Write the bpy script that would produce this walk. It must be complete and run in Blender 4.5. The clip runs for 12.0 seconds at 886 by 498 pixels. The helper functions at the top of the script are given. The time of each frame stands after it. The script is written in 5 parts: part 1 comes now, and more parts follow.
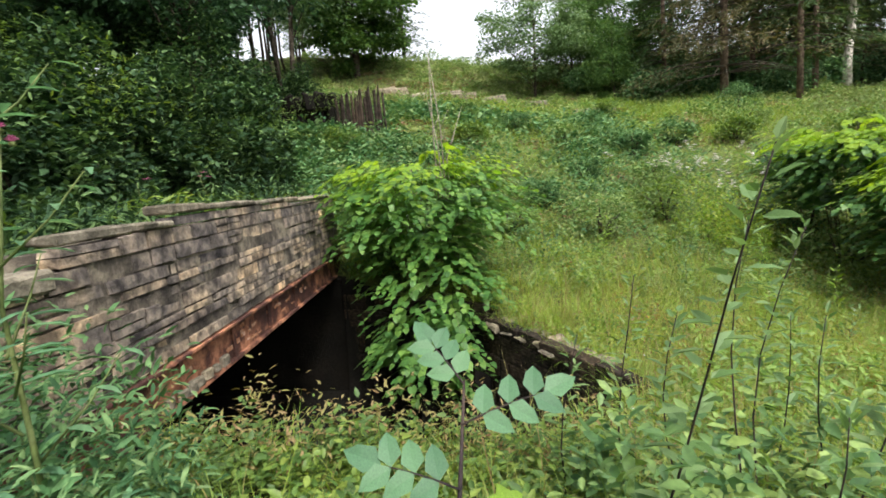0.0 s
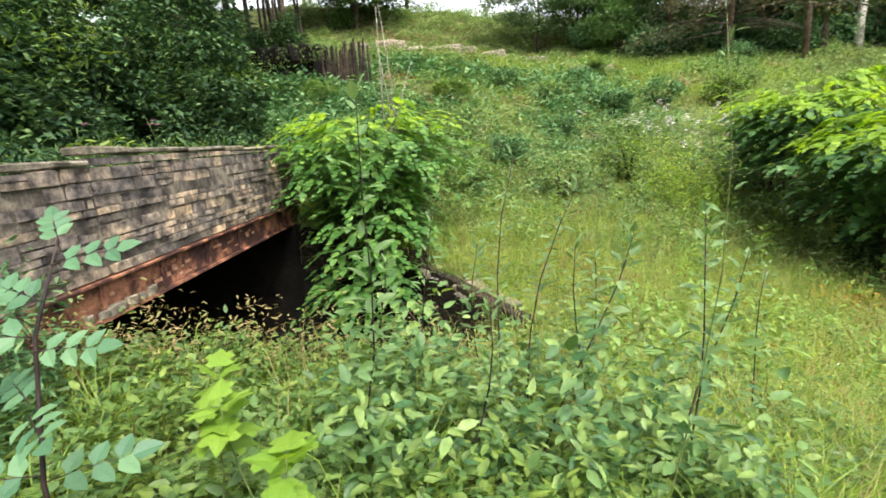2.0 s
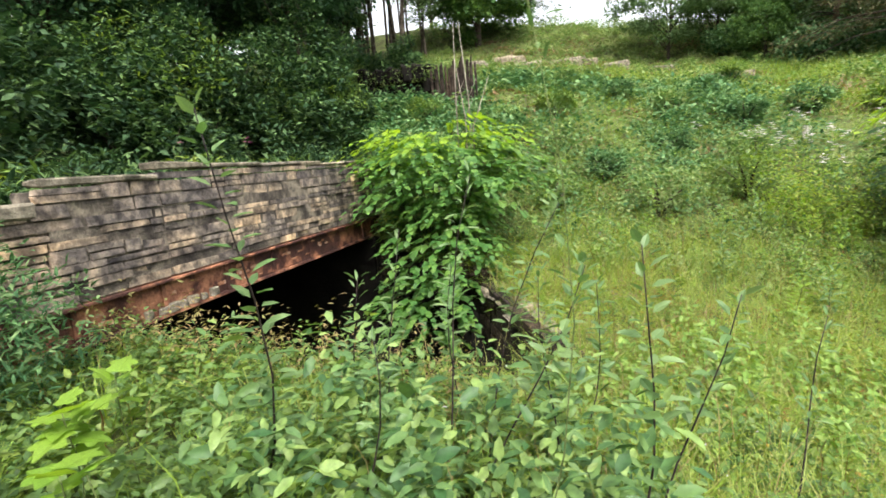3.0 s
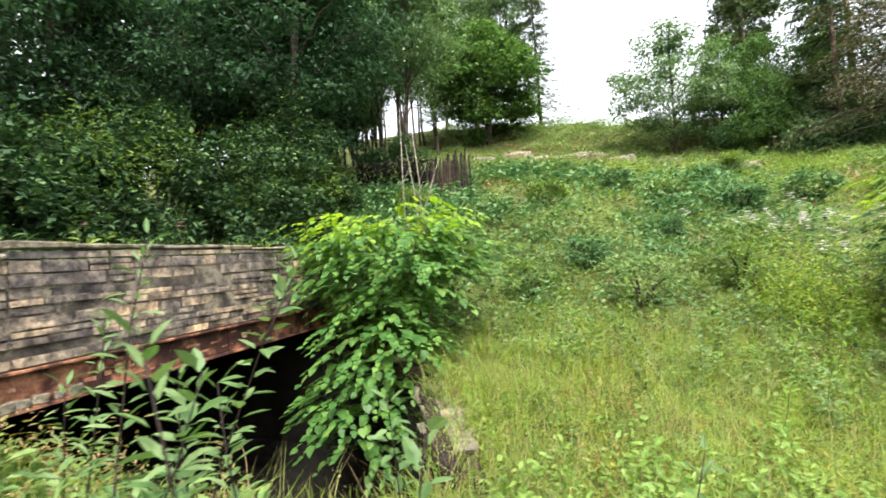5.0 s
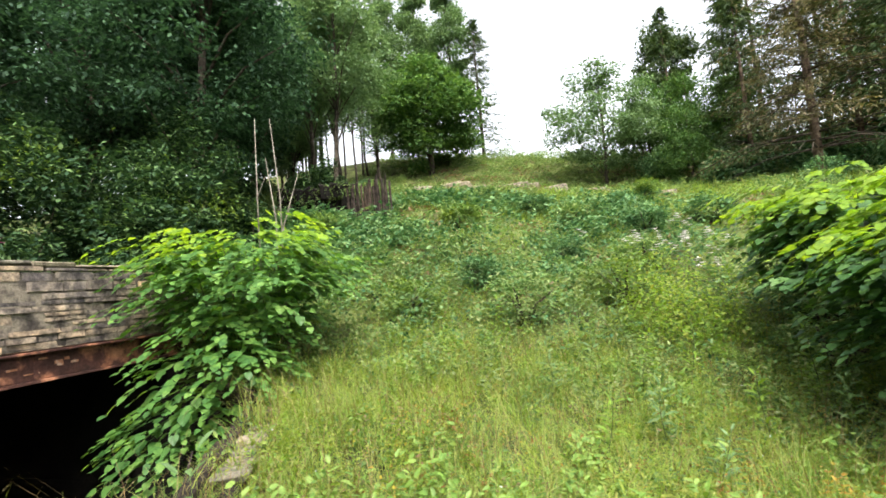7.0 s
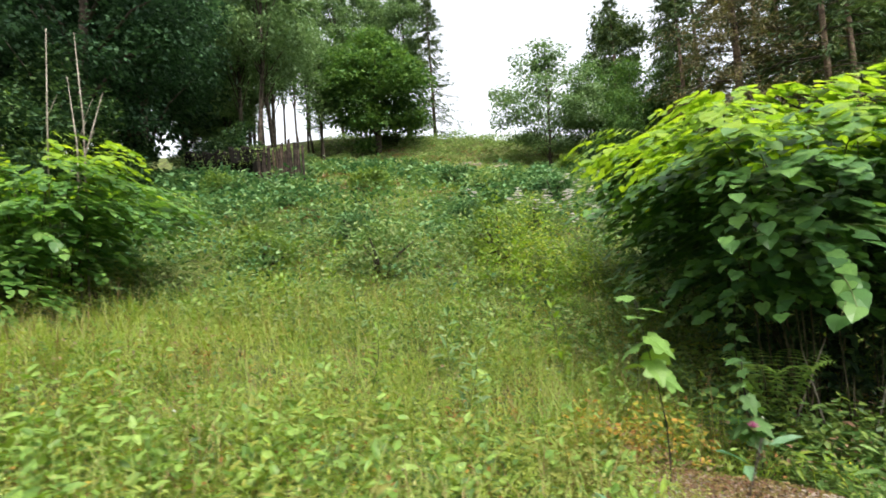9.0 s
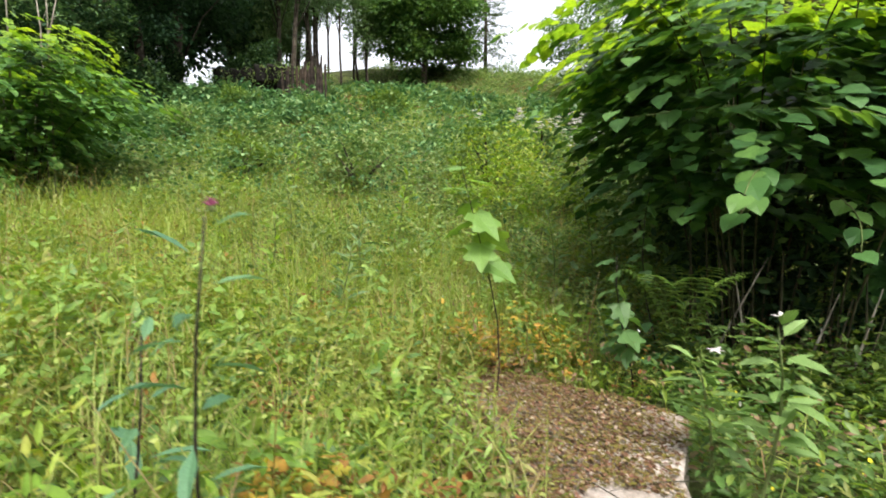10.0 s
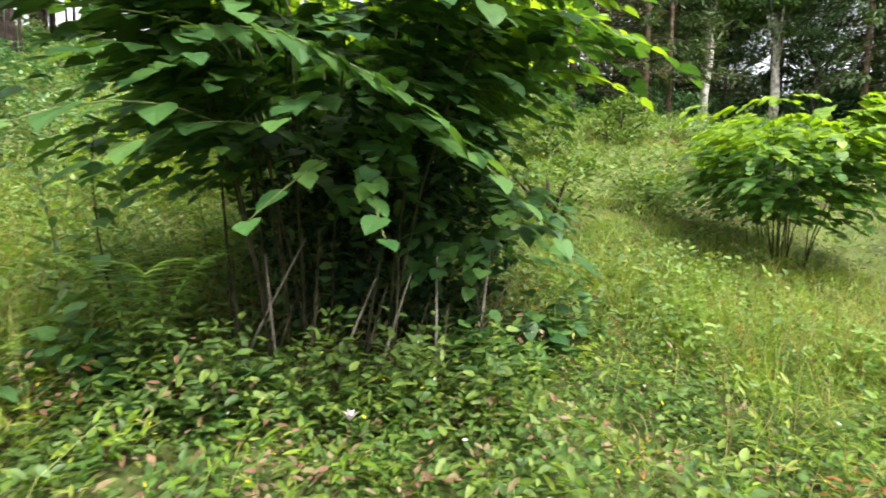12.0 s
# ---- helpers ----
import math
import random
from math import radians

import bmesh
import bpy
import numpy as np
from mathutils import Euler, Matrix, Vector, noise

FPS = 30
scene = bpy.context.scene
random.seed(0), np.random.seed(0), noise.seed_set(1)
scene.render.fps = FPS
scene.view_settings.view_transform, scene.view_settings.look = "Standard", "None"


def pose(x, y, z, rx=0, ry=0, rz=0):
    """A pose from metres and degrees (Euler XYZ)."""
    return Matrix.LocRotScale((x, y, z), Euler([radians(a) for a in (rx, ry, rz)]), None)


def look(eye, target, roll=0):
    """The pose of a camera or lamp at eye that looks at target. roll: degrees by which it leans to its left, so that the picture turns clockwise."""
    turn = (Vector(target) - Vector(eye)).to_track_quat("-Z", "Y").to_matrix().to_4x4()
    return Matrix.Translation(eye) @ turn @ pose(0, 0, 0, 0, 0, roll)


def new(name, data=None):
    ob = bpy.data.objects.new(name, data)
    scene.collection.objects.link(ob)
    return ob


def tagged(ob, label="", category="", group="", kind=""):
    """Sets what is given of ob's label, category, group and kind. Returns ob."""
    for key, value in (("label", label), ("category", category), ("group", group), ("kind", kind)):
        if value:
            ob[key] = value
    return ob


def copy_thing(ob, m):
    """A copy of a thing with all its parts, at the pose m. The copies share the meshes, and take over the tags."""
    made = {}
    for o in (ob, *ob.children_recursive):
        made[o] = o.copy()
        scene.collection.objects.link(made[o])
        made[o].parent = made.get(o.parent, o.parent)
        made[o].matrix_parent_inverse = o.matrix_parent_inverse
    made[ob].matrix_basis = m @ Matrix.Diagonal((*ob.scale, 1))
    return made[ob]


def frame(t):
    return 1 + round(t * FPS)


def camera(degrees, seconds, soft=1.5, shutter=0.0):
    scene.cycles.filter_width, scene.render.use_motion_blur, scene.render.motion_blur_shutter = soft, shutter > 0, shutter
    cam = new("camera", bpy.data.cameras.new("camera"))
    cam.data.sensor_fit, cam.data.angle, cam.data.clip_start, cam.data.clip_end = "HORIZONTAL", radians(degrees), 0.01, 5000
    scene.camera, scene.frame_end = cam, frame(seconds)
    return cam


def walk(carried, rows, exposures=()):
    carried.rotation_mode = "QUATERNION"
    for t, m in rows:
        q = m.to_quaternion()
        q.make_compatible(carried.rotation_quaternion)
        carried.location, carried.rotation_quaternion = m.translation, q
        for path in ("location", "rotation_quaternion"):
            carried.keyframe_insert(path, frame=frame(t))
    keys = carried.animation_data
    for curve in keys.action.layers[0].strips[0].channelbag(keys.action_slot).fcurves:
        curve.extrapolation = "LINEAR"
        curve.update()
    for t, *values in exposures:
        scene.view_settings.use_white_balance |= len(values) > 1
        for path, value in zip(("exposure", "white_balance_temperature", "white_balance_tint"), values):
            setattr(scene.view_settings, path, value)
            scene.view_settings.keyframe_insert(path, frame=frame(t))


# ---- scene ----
cam = camera(85.1, 12.0, 1.7, 0.2)
PATH = [
    (0, (0.265, 0.094, 1.487), (0.185, 2.071, 1.199), -5.3),
    (0.5, (0.344, -0.038, 1.463), (0.168, 1.929, 1.151), -3.7),
    (1, (0.475, -0.098, 1.424), (0.443, 1.871, 1.073), -3.4),
    (1.5, (0.872, -0.218, 1.454), (0.914, 1.74, 1.048), -1.3),
    (2, (1.283, -0.314, 1.349), (1.159, 1.63, 0.897), -4.2),
    (2.5, (1.715, -0.181, 1.299), (1.321, 1.734, 0.878), -4.6),
    (4.5, (2.777, 0.685, 1.182), (1.939, 2.5, 1.121), -3.8),
    (5, (2.996, 1.031, 1.085), (2.31, 2.909, 1.112), -4.2),
    (5.5, (3.274, 1.263, 1.061), (2.707, 3.179, 1.135), -4.1),
    (6, (3.538, 1.432, 1.002), (3.021, 3.361, 1.106), -4.3),
    (6.5, (3.941, 1.63, 0.875), (3.427, 3.558, 1.008), -5.0),
    (8.5, (5.247, 2.317, 0.213), (4.758, 4.251, 0.365), -4.4),
    (9, (5.882, 2.777, -0.052), (5.505, 4.739, 0.036), -4.1),
    (9.5, (6.475, 3.197, -0.295), (6.01, 5.142, -0.289), -1.4),
    (10, (6.959, 3.419, -0.498), (6.374, 5.326, -0.638), -0.2),
    (10.5, (7.372, 3.69, -0.628), (6.789, 5.581, -0.916), 1.4),
    (11, (7.849, 3.964, -0.605), (7.428, 5.909, -0.807), 2.9),
    (11.5, (8.318, 4.257, -0.657), (8.176, 6.245, -0.828), 2.5),
    (12, (8.686, 4.463, -0.634), (8.822, 6.452, -0.792), 1.0),
]
walk(cam, [(t, look(eye, target, roll)) for t, eye, target, roll in PATH],
     [(0, 1.42), (1, 1.9), (1.5, 1.9), (2.5, 1.75), (5.5, 1.95), (8.5, 1.68), (9.5, 1.58), (10.5, 1.62), (11, 1.75), (12, 2.0)])
world = bpy.data.worlds.new("sky")
scene.world = world
world.use_nodes = True
wn, wl = world.node_tree.nodes, world.node_tree.links
sky = wn.new("ShaderNodeTexSky")
sky.sky_type, sky.sun_disc = "NISHITA", False
sky.sun_elevation, sky.sun_rotation = radians(58), radians(150)
sky.air_density, sky.dust_density, sky.ozone_density = 1.0, 4.0, 1.0
haze = wn.new("ShaderNodeHueSaturation")
haze.inputs["Saturation"].default_value = 0.22
haze.inputs["Value"].default_value = 1.0
wl.new(sky.outputs[0], haze.inputs["Color"])
wl.new(haze.outputs[0], wn["Background"].inputs[0])
wn["Background"].inputs[1].default_value = 0.15

sun = new("sun", bpy.data.lights.new("sun", "SUN"))
sun.data.energy, sun.data.angle, sun.data.color = 1.5, radians(14), (1.0, 0.96, 0.88)
sun.matrix_world = look((0, 0, 0), (-0.27 * 1, 0.46 * 1, -0.85), 0)

# ---- materials ----


def base_material(name, rough=0.8, metal=0.0):
    m = bpy.data.materials.new(name)
    m.use_nodes = True
    p = m.node_tree.nodes["Principled BSDF"]
    p.inputs["Roughness"].default_value = rough
    p.inputs["Metallic"].default_value = metal
    return m, m.node_tree.nodes, m.node_tree.links, p


def ramp(n, stops):
    r = n.new("ShaderNodeValToRGB")
    while len(r.color_ramp.elements) < len(stops):
        r.color_ramp.elements.new(0.5)
    for e, (at, c) in zip(r.color_ramp.elements, stops):
        e.position, e.color = at, (*c, 1)
    return r


def noise_node(n, l, scale, detail=4, rough=0.6, coord="Object"):
    t, c = n.new("ShaderNodeTexNoise"), n.new("ShaderNodeTexCoord")
    t.inputs["Scale"].default_value, t.inputs["Detail"].default_value, t.inputs["Roughness"].default_value = scale, detail, rough
    l.new(c.outputs[coord], t.inputs["Vector"])
    return t


def mixed(n, l, fac, a, b, kind="MIX"):
    m = n.new("ShaderNodeMix")
    m.data_type, m.blend_type = "RGBA", kind
    for socket, v in ((m.inputs[0], fac), (m.inputs[6], a), (m.inputs[7], b)):
        if isinstance(v, bpy.types.NodeSocket):
            l.new(v, socket)
        else:
            socket.default_value = v if isinstance(v, float) else (*v, 1)
    return m.outputs[2]


def foliage(name, colours, gloss=0.5, trans=0.35, patch=None, single=False, tcol=None):
    m, n, l, p = base_material(name, gloss)
    if single:
        info = n.new("ShaderNodeObjectInfo").outputs["Random"]
    else:
        info = n.new("ShaderNodeNewGeometry").outputs["Random Per Island"]
    k = len(colours)
    r = ramp(n, [(i / max(k - 1, 1), c) for i, c in enumerate(colours)])
    l.new(info, r.inputs[0])
    col = r.outputs[0]
    if patch:
        big = noise_node(n, l, patch[1], 3)
        rr = ramp(n, [(0.45, (0, 0, 0)), (0.65, (1, 1, 1))])
        l.new(big.outputs[0], rr.inputs[0])
        col = mixed(n, l, rr.outputs[0], col, patch[0])
    fine = noise_node(n, l, 35, 2)
    fr = ramp(n, [(0.3, (0.72, 0.72, 0.72)), (0.7, (1.15, 1.15, 1.1))])
    l.new(fine.outputs[0], fr.inputs[0])
    col = mixed(n, l, 1.0, col, fr.outputs[0], "MULTIPLY")
    l.new(col, p.inputs["Base Color"])
    p.inputs["Specular IOR Level"].default_value = 0.35 if gloss < 0.55 else 0.12
    t = n.new("ShaderNodeBsdfTranslucent")
    warm = mixed(n, l, 1.0, col, tcol or (1.5, 1.45, 0.5), "MULTIPLY")
    l.new(warm, t.inputs[0])
    mix = n.new("ShaderNodeMixShader")
    mix.inputs[0].default_value = trans
    l.new(p.outputs[0], mix.inputs[1])
    l.new(t.outputs[0], mix.inputs[2])
    l.new(mix.outputs[0], n["Material Output"].inputs[0])
    return m


def rough_material(name, c1, c2, c3, scale=3.0, rough=0.9, bump=0.4, fine=40.0, vary=0.0, metal=0.0, zone=0.0):
    m, n, l, p = base_material(name, rough, metal)
    p.inputs["Specular IOR Level"].default_value = 0.15
    a = noise_node(n, l, scale, 6)
    r = ramp(n, [(0.36, c1), (0.5, c2), (0.63, c3)])
    l.new(a.outputs[0], r.inputs[0])
    b = noise_node(n, l, fine, 5, 0.7)
    br = ramp(n, [(0.3, (0.6, 0.6, 0.6)), (0.7, (1.25, 1.25, 1.25))])
    l.new(b.outputs[0], br.inputs[0])
    col = mixed(n, l, 1.0, r.outputs[0], br.outputs[0], "MULTIPLY")
    if zone:
        pos = n.new("ShaderNodeNewGeometry")
        l.new(pos.outputs["Position"], a.inputs["Vector"])
        l.new(pos.outputs["Position"], b.inputs["Vector"])
        zn = n.new("ShaderNodeTexNoise")
        zn.inputs["Scale"].default_value, zn.inputs["Detail"].default_value = 1.1, 3
        l.new(pos.outputs["Position"], zn.inputs["Vector"])
        zr = ramp(n, [(0.38, (0.6, 0.6, 0.64)), (0.5, (0.92, 0.9, 0.88)), (0.62, (1.3, 1.17, 1.0))])
        l.new(zn.outputs[0], zr.inputs[0])
        col = mixed(n, l, zone, col, mixed(n, l, 1.0, col, zr.outputs[0], "MULTIPLY"))
    if vary:
        info = n.new("ShaderNodeObjectInfo")
        vr = ramp(n, [(0.0, (0.42, 0.42, 0.46)), (0.35, (0.75, 0.74, 0.74)), (0.7, (1.05, 1.0, 0.92)), (1.0, (1.35, 1.2, 0.98))])
        l.new(info.outputs["Random"], vr.inputs[0])
        col = mixed(n, l, vary, col, mixed(n, l, 1.0, col, vr.outputs[0], "MULTIPLY"))
    l.new(col, p.inputs["Base Color"])
    bp = n.new("ShaderNodeBump")
    bp.inputs["Strength"].default_value, bp.inputs["Distance"].default_value = bump, 0.02
    l.new(b.outputs[0], bp.inputs["Height"])
    l.new(bp.outputs[0], p.inputs["Normal"])
    return m


M_soil = rough_material("soil_and_moss", (0.05, 0.045, 0.02), (0.08, 0.10, 0.03), (0.13, 0.15, 0.045), 1.2, 1.0, 0.8, 25)
# Near-black base colour holds the shade of pit, bridge underside and undercut bank.
M_pit = rough_material("shade_black_earth", (0.006, 0.005, 0.004), (0.010, 0.009, 0.007), (0.016, 0.013, 0.010), 1.5, 0.9, 0.8, 20)
M_stone = rough_material("weathered_sandstone", (0.085, 0.076, 0.074), (0.25, 0.22, 0.195), (0.52, 0.44, 0.36), 6.5, 0.95, 1.0, 28, 0.95, 0.0, 1.0)
M_cope = rough_material("lichened_coping_stone", (0.10, 0.09, 0.07), (0.21, 0.185, 0.14), (0.34, 0.30, 0.23), 7.0, 0.95, 0.9, 50, 0.5)
M_darkstone = rough_material("dark_wing_stone", (0.02, 0.016, 0.012), (0.04, 0.032, 0.025), (0.09, 0.07, 0.05), 5.0, 0.95, 0.9, 28, 0.8)
M_mortar = rough_material("sooty_mortar", (0.035, 0.03, 0.027), (0.10, 0.085, 0.07), (0.26, 0.22, 0.17), 4.0, 1.0, 0.8, 50)
M_rust = rough_material("flaking_rust", (0.045, 0.024, 0.021), (0.085, 0.038, 0.030), (0.42, 0.19, 0.11), 2.8, 0.85, 0.9, 30)
M_scab = rough_material("orange_rust_scab", (0.22, 0.09, 0.05), (0.42, 0.20, 0.11), (0.6, 0.42, 0.32), 9.0, 0.9, 0.9, 40)
M_concrete = rough_material("mossy_concrete", (0.17, 0.13, 0.10), (0.33, 0.28, 0.24), (0.50, 0.44, 0.40), 2.4, 0.95, 0.7, 35)
M_bark = rough_material("brown_bark", (0.03, 0.024, 0.018), (0.06, 0.048, 0.036), (0.11, 0.09, 0.07), 6.0, 0.95, 0.9, 30)
M_pinebark = rough_material("pine_bark", (0.07, 0.05, 0.038), (0.13, 0.09, 0.065), (0.2, 0.15, 0.11), 4.0, 0.95, 0.8, 20)
M_birch = rough_material("pale_birch_bark", (0.22, 0.19, 0.16), (0.5, 0.46, 0.40), (0.68, 0.64, 0.57), 3.0, 0.85, 0.5, 9)
M_post = rough_material("old_timber", (0.02, 0.015, 0.012), (0.04, 0.03, 0.024), (0.08, 0.06, 0.048), 5.0, 0.95, 0.9, 25, 0.6)
M_cane = rough_material("cane_stem", (0.025, 0.025, 0.012), (0.05, 0.045, 0.025), (0.10, 0.085, 0.05), 8.0, 0.7, 0.3, 30)
M_dead = rough_material("dead_grey_stem", (0.14, 0.12, 0.10), (0.24, 0.21, 0.17), (0.34, 0.3, 0.25), 8.0, 0.8, 0.3, 30)
M_darkstem = rough_material("purple_brown_stem", (0.015, 0.012, 0.014), (0.03, 0.02, 0.02), (0.05, 0.035, 0.03), 9.0, 0.6, 0.3, 30)
M_greenstem = rough_material("green_stem", (0.07, 0.10, 0.03), (0.12, 0.15, 0.05), (0.17, 0.2, 0.08), 9.0, 0.6, 0.2, 30)

M_seed = foliage("green_seed_heads", [(0.24, 0.33, 0.08), (0.32, 0.38, 0.12), (0.36, 0.36, 0.15)], 0.8, 0.4)
M_grass = foliage("meadow_grass", [(0.12, 0.22, 0.024), (0.2, 0.31, 0.032), (0.16, 0.27, 0.03), (0.29, 0.37, 0.055), (0.34, 0.33, 0.13)], 0.5, 0.45, ((0.12, 0.21, 0.03), 0.5))
M_fresh = foliage("fresh_herbs", [(0.10, 0.19, 0.035), (0.16, 0.27, 0.05), (0.24, 0.34, 0.08)], 0.5, 0.35)
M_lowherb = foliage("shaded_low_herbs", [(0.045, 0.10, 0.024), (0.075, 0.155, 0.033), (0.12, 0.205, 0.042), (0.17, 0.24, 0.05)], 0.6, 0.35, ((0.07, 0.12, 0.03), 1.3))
M_leafy = foliage("yellow_green_herbs", [(0.10, 0.19, 0.03), (0.17, 0.28, 0.04), (0.26, 0.36, 0.06), (0.33, 0.33, 0.08)], 0.6, 0.4, ((0.2, 0.2, 0.06), 0.8))
M_hillgrass = foliage("hill_grass", [(0.09, 0.17, 0.055), (0.15, 0.24, 0.07), (0.21, 0.29, 0.09), (0.29, 0.30, 0.15)], 0.85, 0.35, ((0.13, 0.12, 0.06), 0.25))
M_straw = foliage("dry_grass_heads", [(0.30, 0.21, 0.12), (0.24, 0.24, 0.09), (0.2, 0.12, 0.07)], 0.8, 0.3)
M_herb = foliage("mixed_herbs", [(0.05, 0.10, 0.025), (0.085, 0.165, 0.035), (0.14, 0.22, 0.042), (0.22, 0.29, 0.06)], 0.5, 0.35, ((0.09, 0.16, 0.05), 0.9))
M_hill = foliage("hillside_herbs", [(0.07, 0.145, 0.055), (0.12, 0.215, 0.072), (0.19, 0.275, 0.095), (0.32, 0.36, 0.18)], 0.8, 0.35, ((0.14, 0.19, 0.075), 0.4), tcol=(1.35, 1.4, 0.75))
M_bramble = foliage("bramble_leaves", [(0.035, 0.09, 0.04), (0.065, 0.15, 0.06), (0.11, 0.21, 0.085), (0.2, 0.3, 0.13)], 0.6, 0.25, tcol=(1.2, 1.3, 0.8))
M_knot = foliage("knotweed_leaves", [(0.05, 0.135, 0.035), (0.09, 0.2, 0.047), (0.16, 0.29, 0.065)], 0.42, 0.44)
M_knot1 = foliage("knotweed_leaf", [(0.055, 0.14, 0.038), (0.10, 0.215, 0.052), (0.18, 0.31, 0.07)], 0.42, 0.44, single=True)
# Deep below, lime above: light on the bush is put into leaf colour.
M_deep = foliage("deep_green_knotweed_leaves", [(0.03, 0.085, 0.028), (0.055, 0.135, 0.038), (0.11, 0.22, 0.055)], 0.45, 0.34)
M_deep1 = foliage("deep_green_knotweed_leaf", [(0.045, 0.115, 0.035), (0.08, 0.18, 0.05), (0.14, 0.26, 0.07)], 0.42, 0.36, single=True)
M_limeknot = foliage("lit_lime_knotweed_leaves", [(0.13, 0.25, 0.03), (0.21, 0.34, 0.035), (0.30, 0.43, 0.045)], 0.42, 0.5)
M_limeknot1 = foliage("lit_lime_knotweed_leaf", [(0.13, 0.25, 0.03), (0.21, 0.34, 0.035), (0.30, 0.43, 0.045)], 0.42, 0.5, single=True)
M_shrub = foliage("glossy_shrub_leaves", [(0.014, 0.034, 0.016), (0.026, 0.060, 0.027), (0.052, 0.10, 0.042), (0.125, 0.20, 0.07)], 0.6, 0.22, tcol=(1.2, 1.3, 0.8))
M_leafdark = foliage("dark_broadleaf_crown", [(0.016, 0.038, 0.021), (0.034, 0.076, 0.038), (0.074, 0.145, 0.07)], 0.58, 0.3, tcol=(1.2, 1.3, 0.85))
M_leafmid = foliage("broadleaf_crown", [(0.05, 0.11, 0.03), (0.085, 0.165, 0.04), (0.14, 0.23, 0.055)], 0.5, 0.3)
M_leafsyc = foliage("sycamore_crown", [(0.042, 0.1, 0.03), (0.075, 0.15, 0.04), (0.12, 0.205, 0.05)], 0.55, 0.3, tcol=(1.3, 1.35, 0.7))
M_leafpale = foliage("silvery_birch_crown", [(0.075, 0.135, 0.062), (0.12, 0.20, 0.092), (0.19, 0.28, 0.14)], 0.6, 0.38, tcol=(1.3, 1.3, 0.8))
M_needle = foliage("dark_needles", [(0.036, 0.066, 0.03), (0.062, 0.105, 0.045), (0.105, 0.145, 0.065)], 0.6, 0.2)
M_needlebr = foliage("brownish_needles", [(0.075, 0.085, 0.045), (0.12, 0.118, 0.065), (0.19, 0.15, 0.095)], 0.7, 0.25)
M_blue = foliage("grey_green_leaf", [(0.07, 0.16, 0.085), (0.10, 0.21, 0.11), (0.14, 0.26, 0.13)], 0.5, 0.35, single=True, tcol=(1.2, 1.3, 0.9))
M_willow = foliage("willow_leaf", [(0.09, 0.17, 0.05), (0.13, 0.22, 0.08), (0.2, 0.29, 0.12)], 0.5, 0.35, single=True, tcol=(1.2, 1.3, 0.8))
M_balsam = foliage("balsam_leaf", [(0.14, 0.24, 0.07), (0.2, 0.31, 0.10)], 0.5, 0.35, single=True, tcol=(1.2, 1.3, 0.8))
M_syc = foliage("sycamore_leaf", [(0.13, 0.25, 0.06), (0.20, 0.33, 0.07)], 0.5, 0.4, single=True)
M_dull = foliage("dull_lobed_leaf", [(0.06, 0.135, 0.045), (0.10, 0.19, 0.06)], 0.5, 0.35, single=True)
M_lime = foliage("lime_green_leaf", [(0.15, 0.27, 0.03), (0.21, 0.33, 0.045)], 0.5, 0.45, single=True)
M_yellow = foliage("yellowing_leaves", [(0.30, 0.28, 0.04), (0.38, 0.30, 0.05), (0.40, 0.20, 0.05), (0.2, 0.26, 0.04)], 0.6, 0.35)
M_red = foliage("reddish_leaves", [(0.20, 0.075, 0.035), (0.28, 0.15, 0.045), (0.17, 0.10, 0.04)], 0.6, 0.3)
M_brown = foliage("dead_bracken", [(0.14, 0.08, 0.05), (0.24, 0.15, 0.1), (0.18, 0.16, 0.08), (0.3, 0.22, 0.16)], 0.8, 0.2)
M_pink = foliage("pink_petals", [(0.32, 0.08, 0.19), (0.45, 0.17, 0.30)], 0.6, 0.3, tcol=(1.2, 0.8, 1.0))
M_willowmass = foliage("willow_thicket", [(0.045, 0.115, 0.04), (0.09, 0.175, 0.06), (0.15, 0.25, 0.08), (0.26, 0.36, 0.11)], 0.5, 0.35)
M_lemon = foliage("yellow_petals", [(0.7, 0.6, 0.05), (0.6, 0.5, 0.04)], 0.6, 0.3)
M_white = foliage("white_petals", [(0.6, 0.58, 0.55), (0.7, 0.66, 0.66), (0.55, 0.45, 0.5)], 0.6, 0.3, tcol=(1, 1, 1))

# ---- the lie of the land ----
PIT = [(-7.5, 3.3), (-1.87, 3.3), (0.2, 3.1), (1.5, 3.6), (1.62, 4.45), (1.17, 5.5), (0.5, 6.55), (-1.0, 7.4), (-1.87, 8.0), (-7.5, 8.0)]
UP_Y = [-60, 6.5, 8.5, 10, 12, 19.4, 30, 41, 46, 52, 58, 70, 400]
UP_Z = [-0.42, -0.42, -0.15, 0.2, 0.9, 3.3, 5.5, 7.9, 10.2, 13.4, 14.1, 12.0, 8.0]


def inside(x, y, poly):
    r = np.zeros(np.shape(x), bool)
    for (x1, y1), (x2, y2) in zip(poly, poly[1:] + poly[:1]):
        if y1 != y2:
            r ^= ((y1 > y) != (y2 > y)) & (x < (x2 - x1) * (y - y1) / (y2 - y1) + x1)
    return r


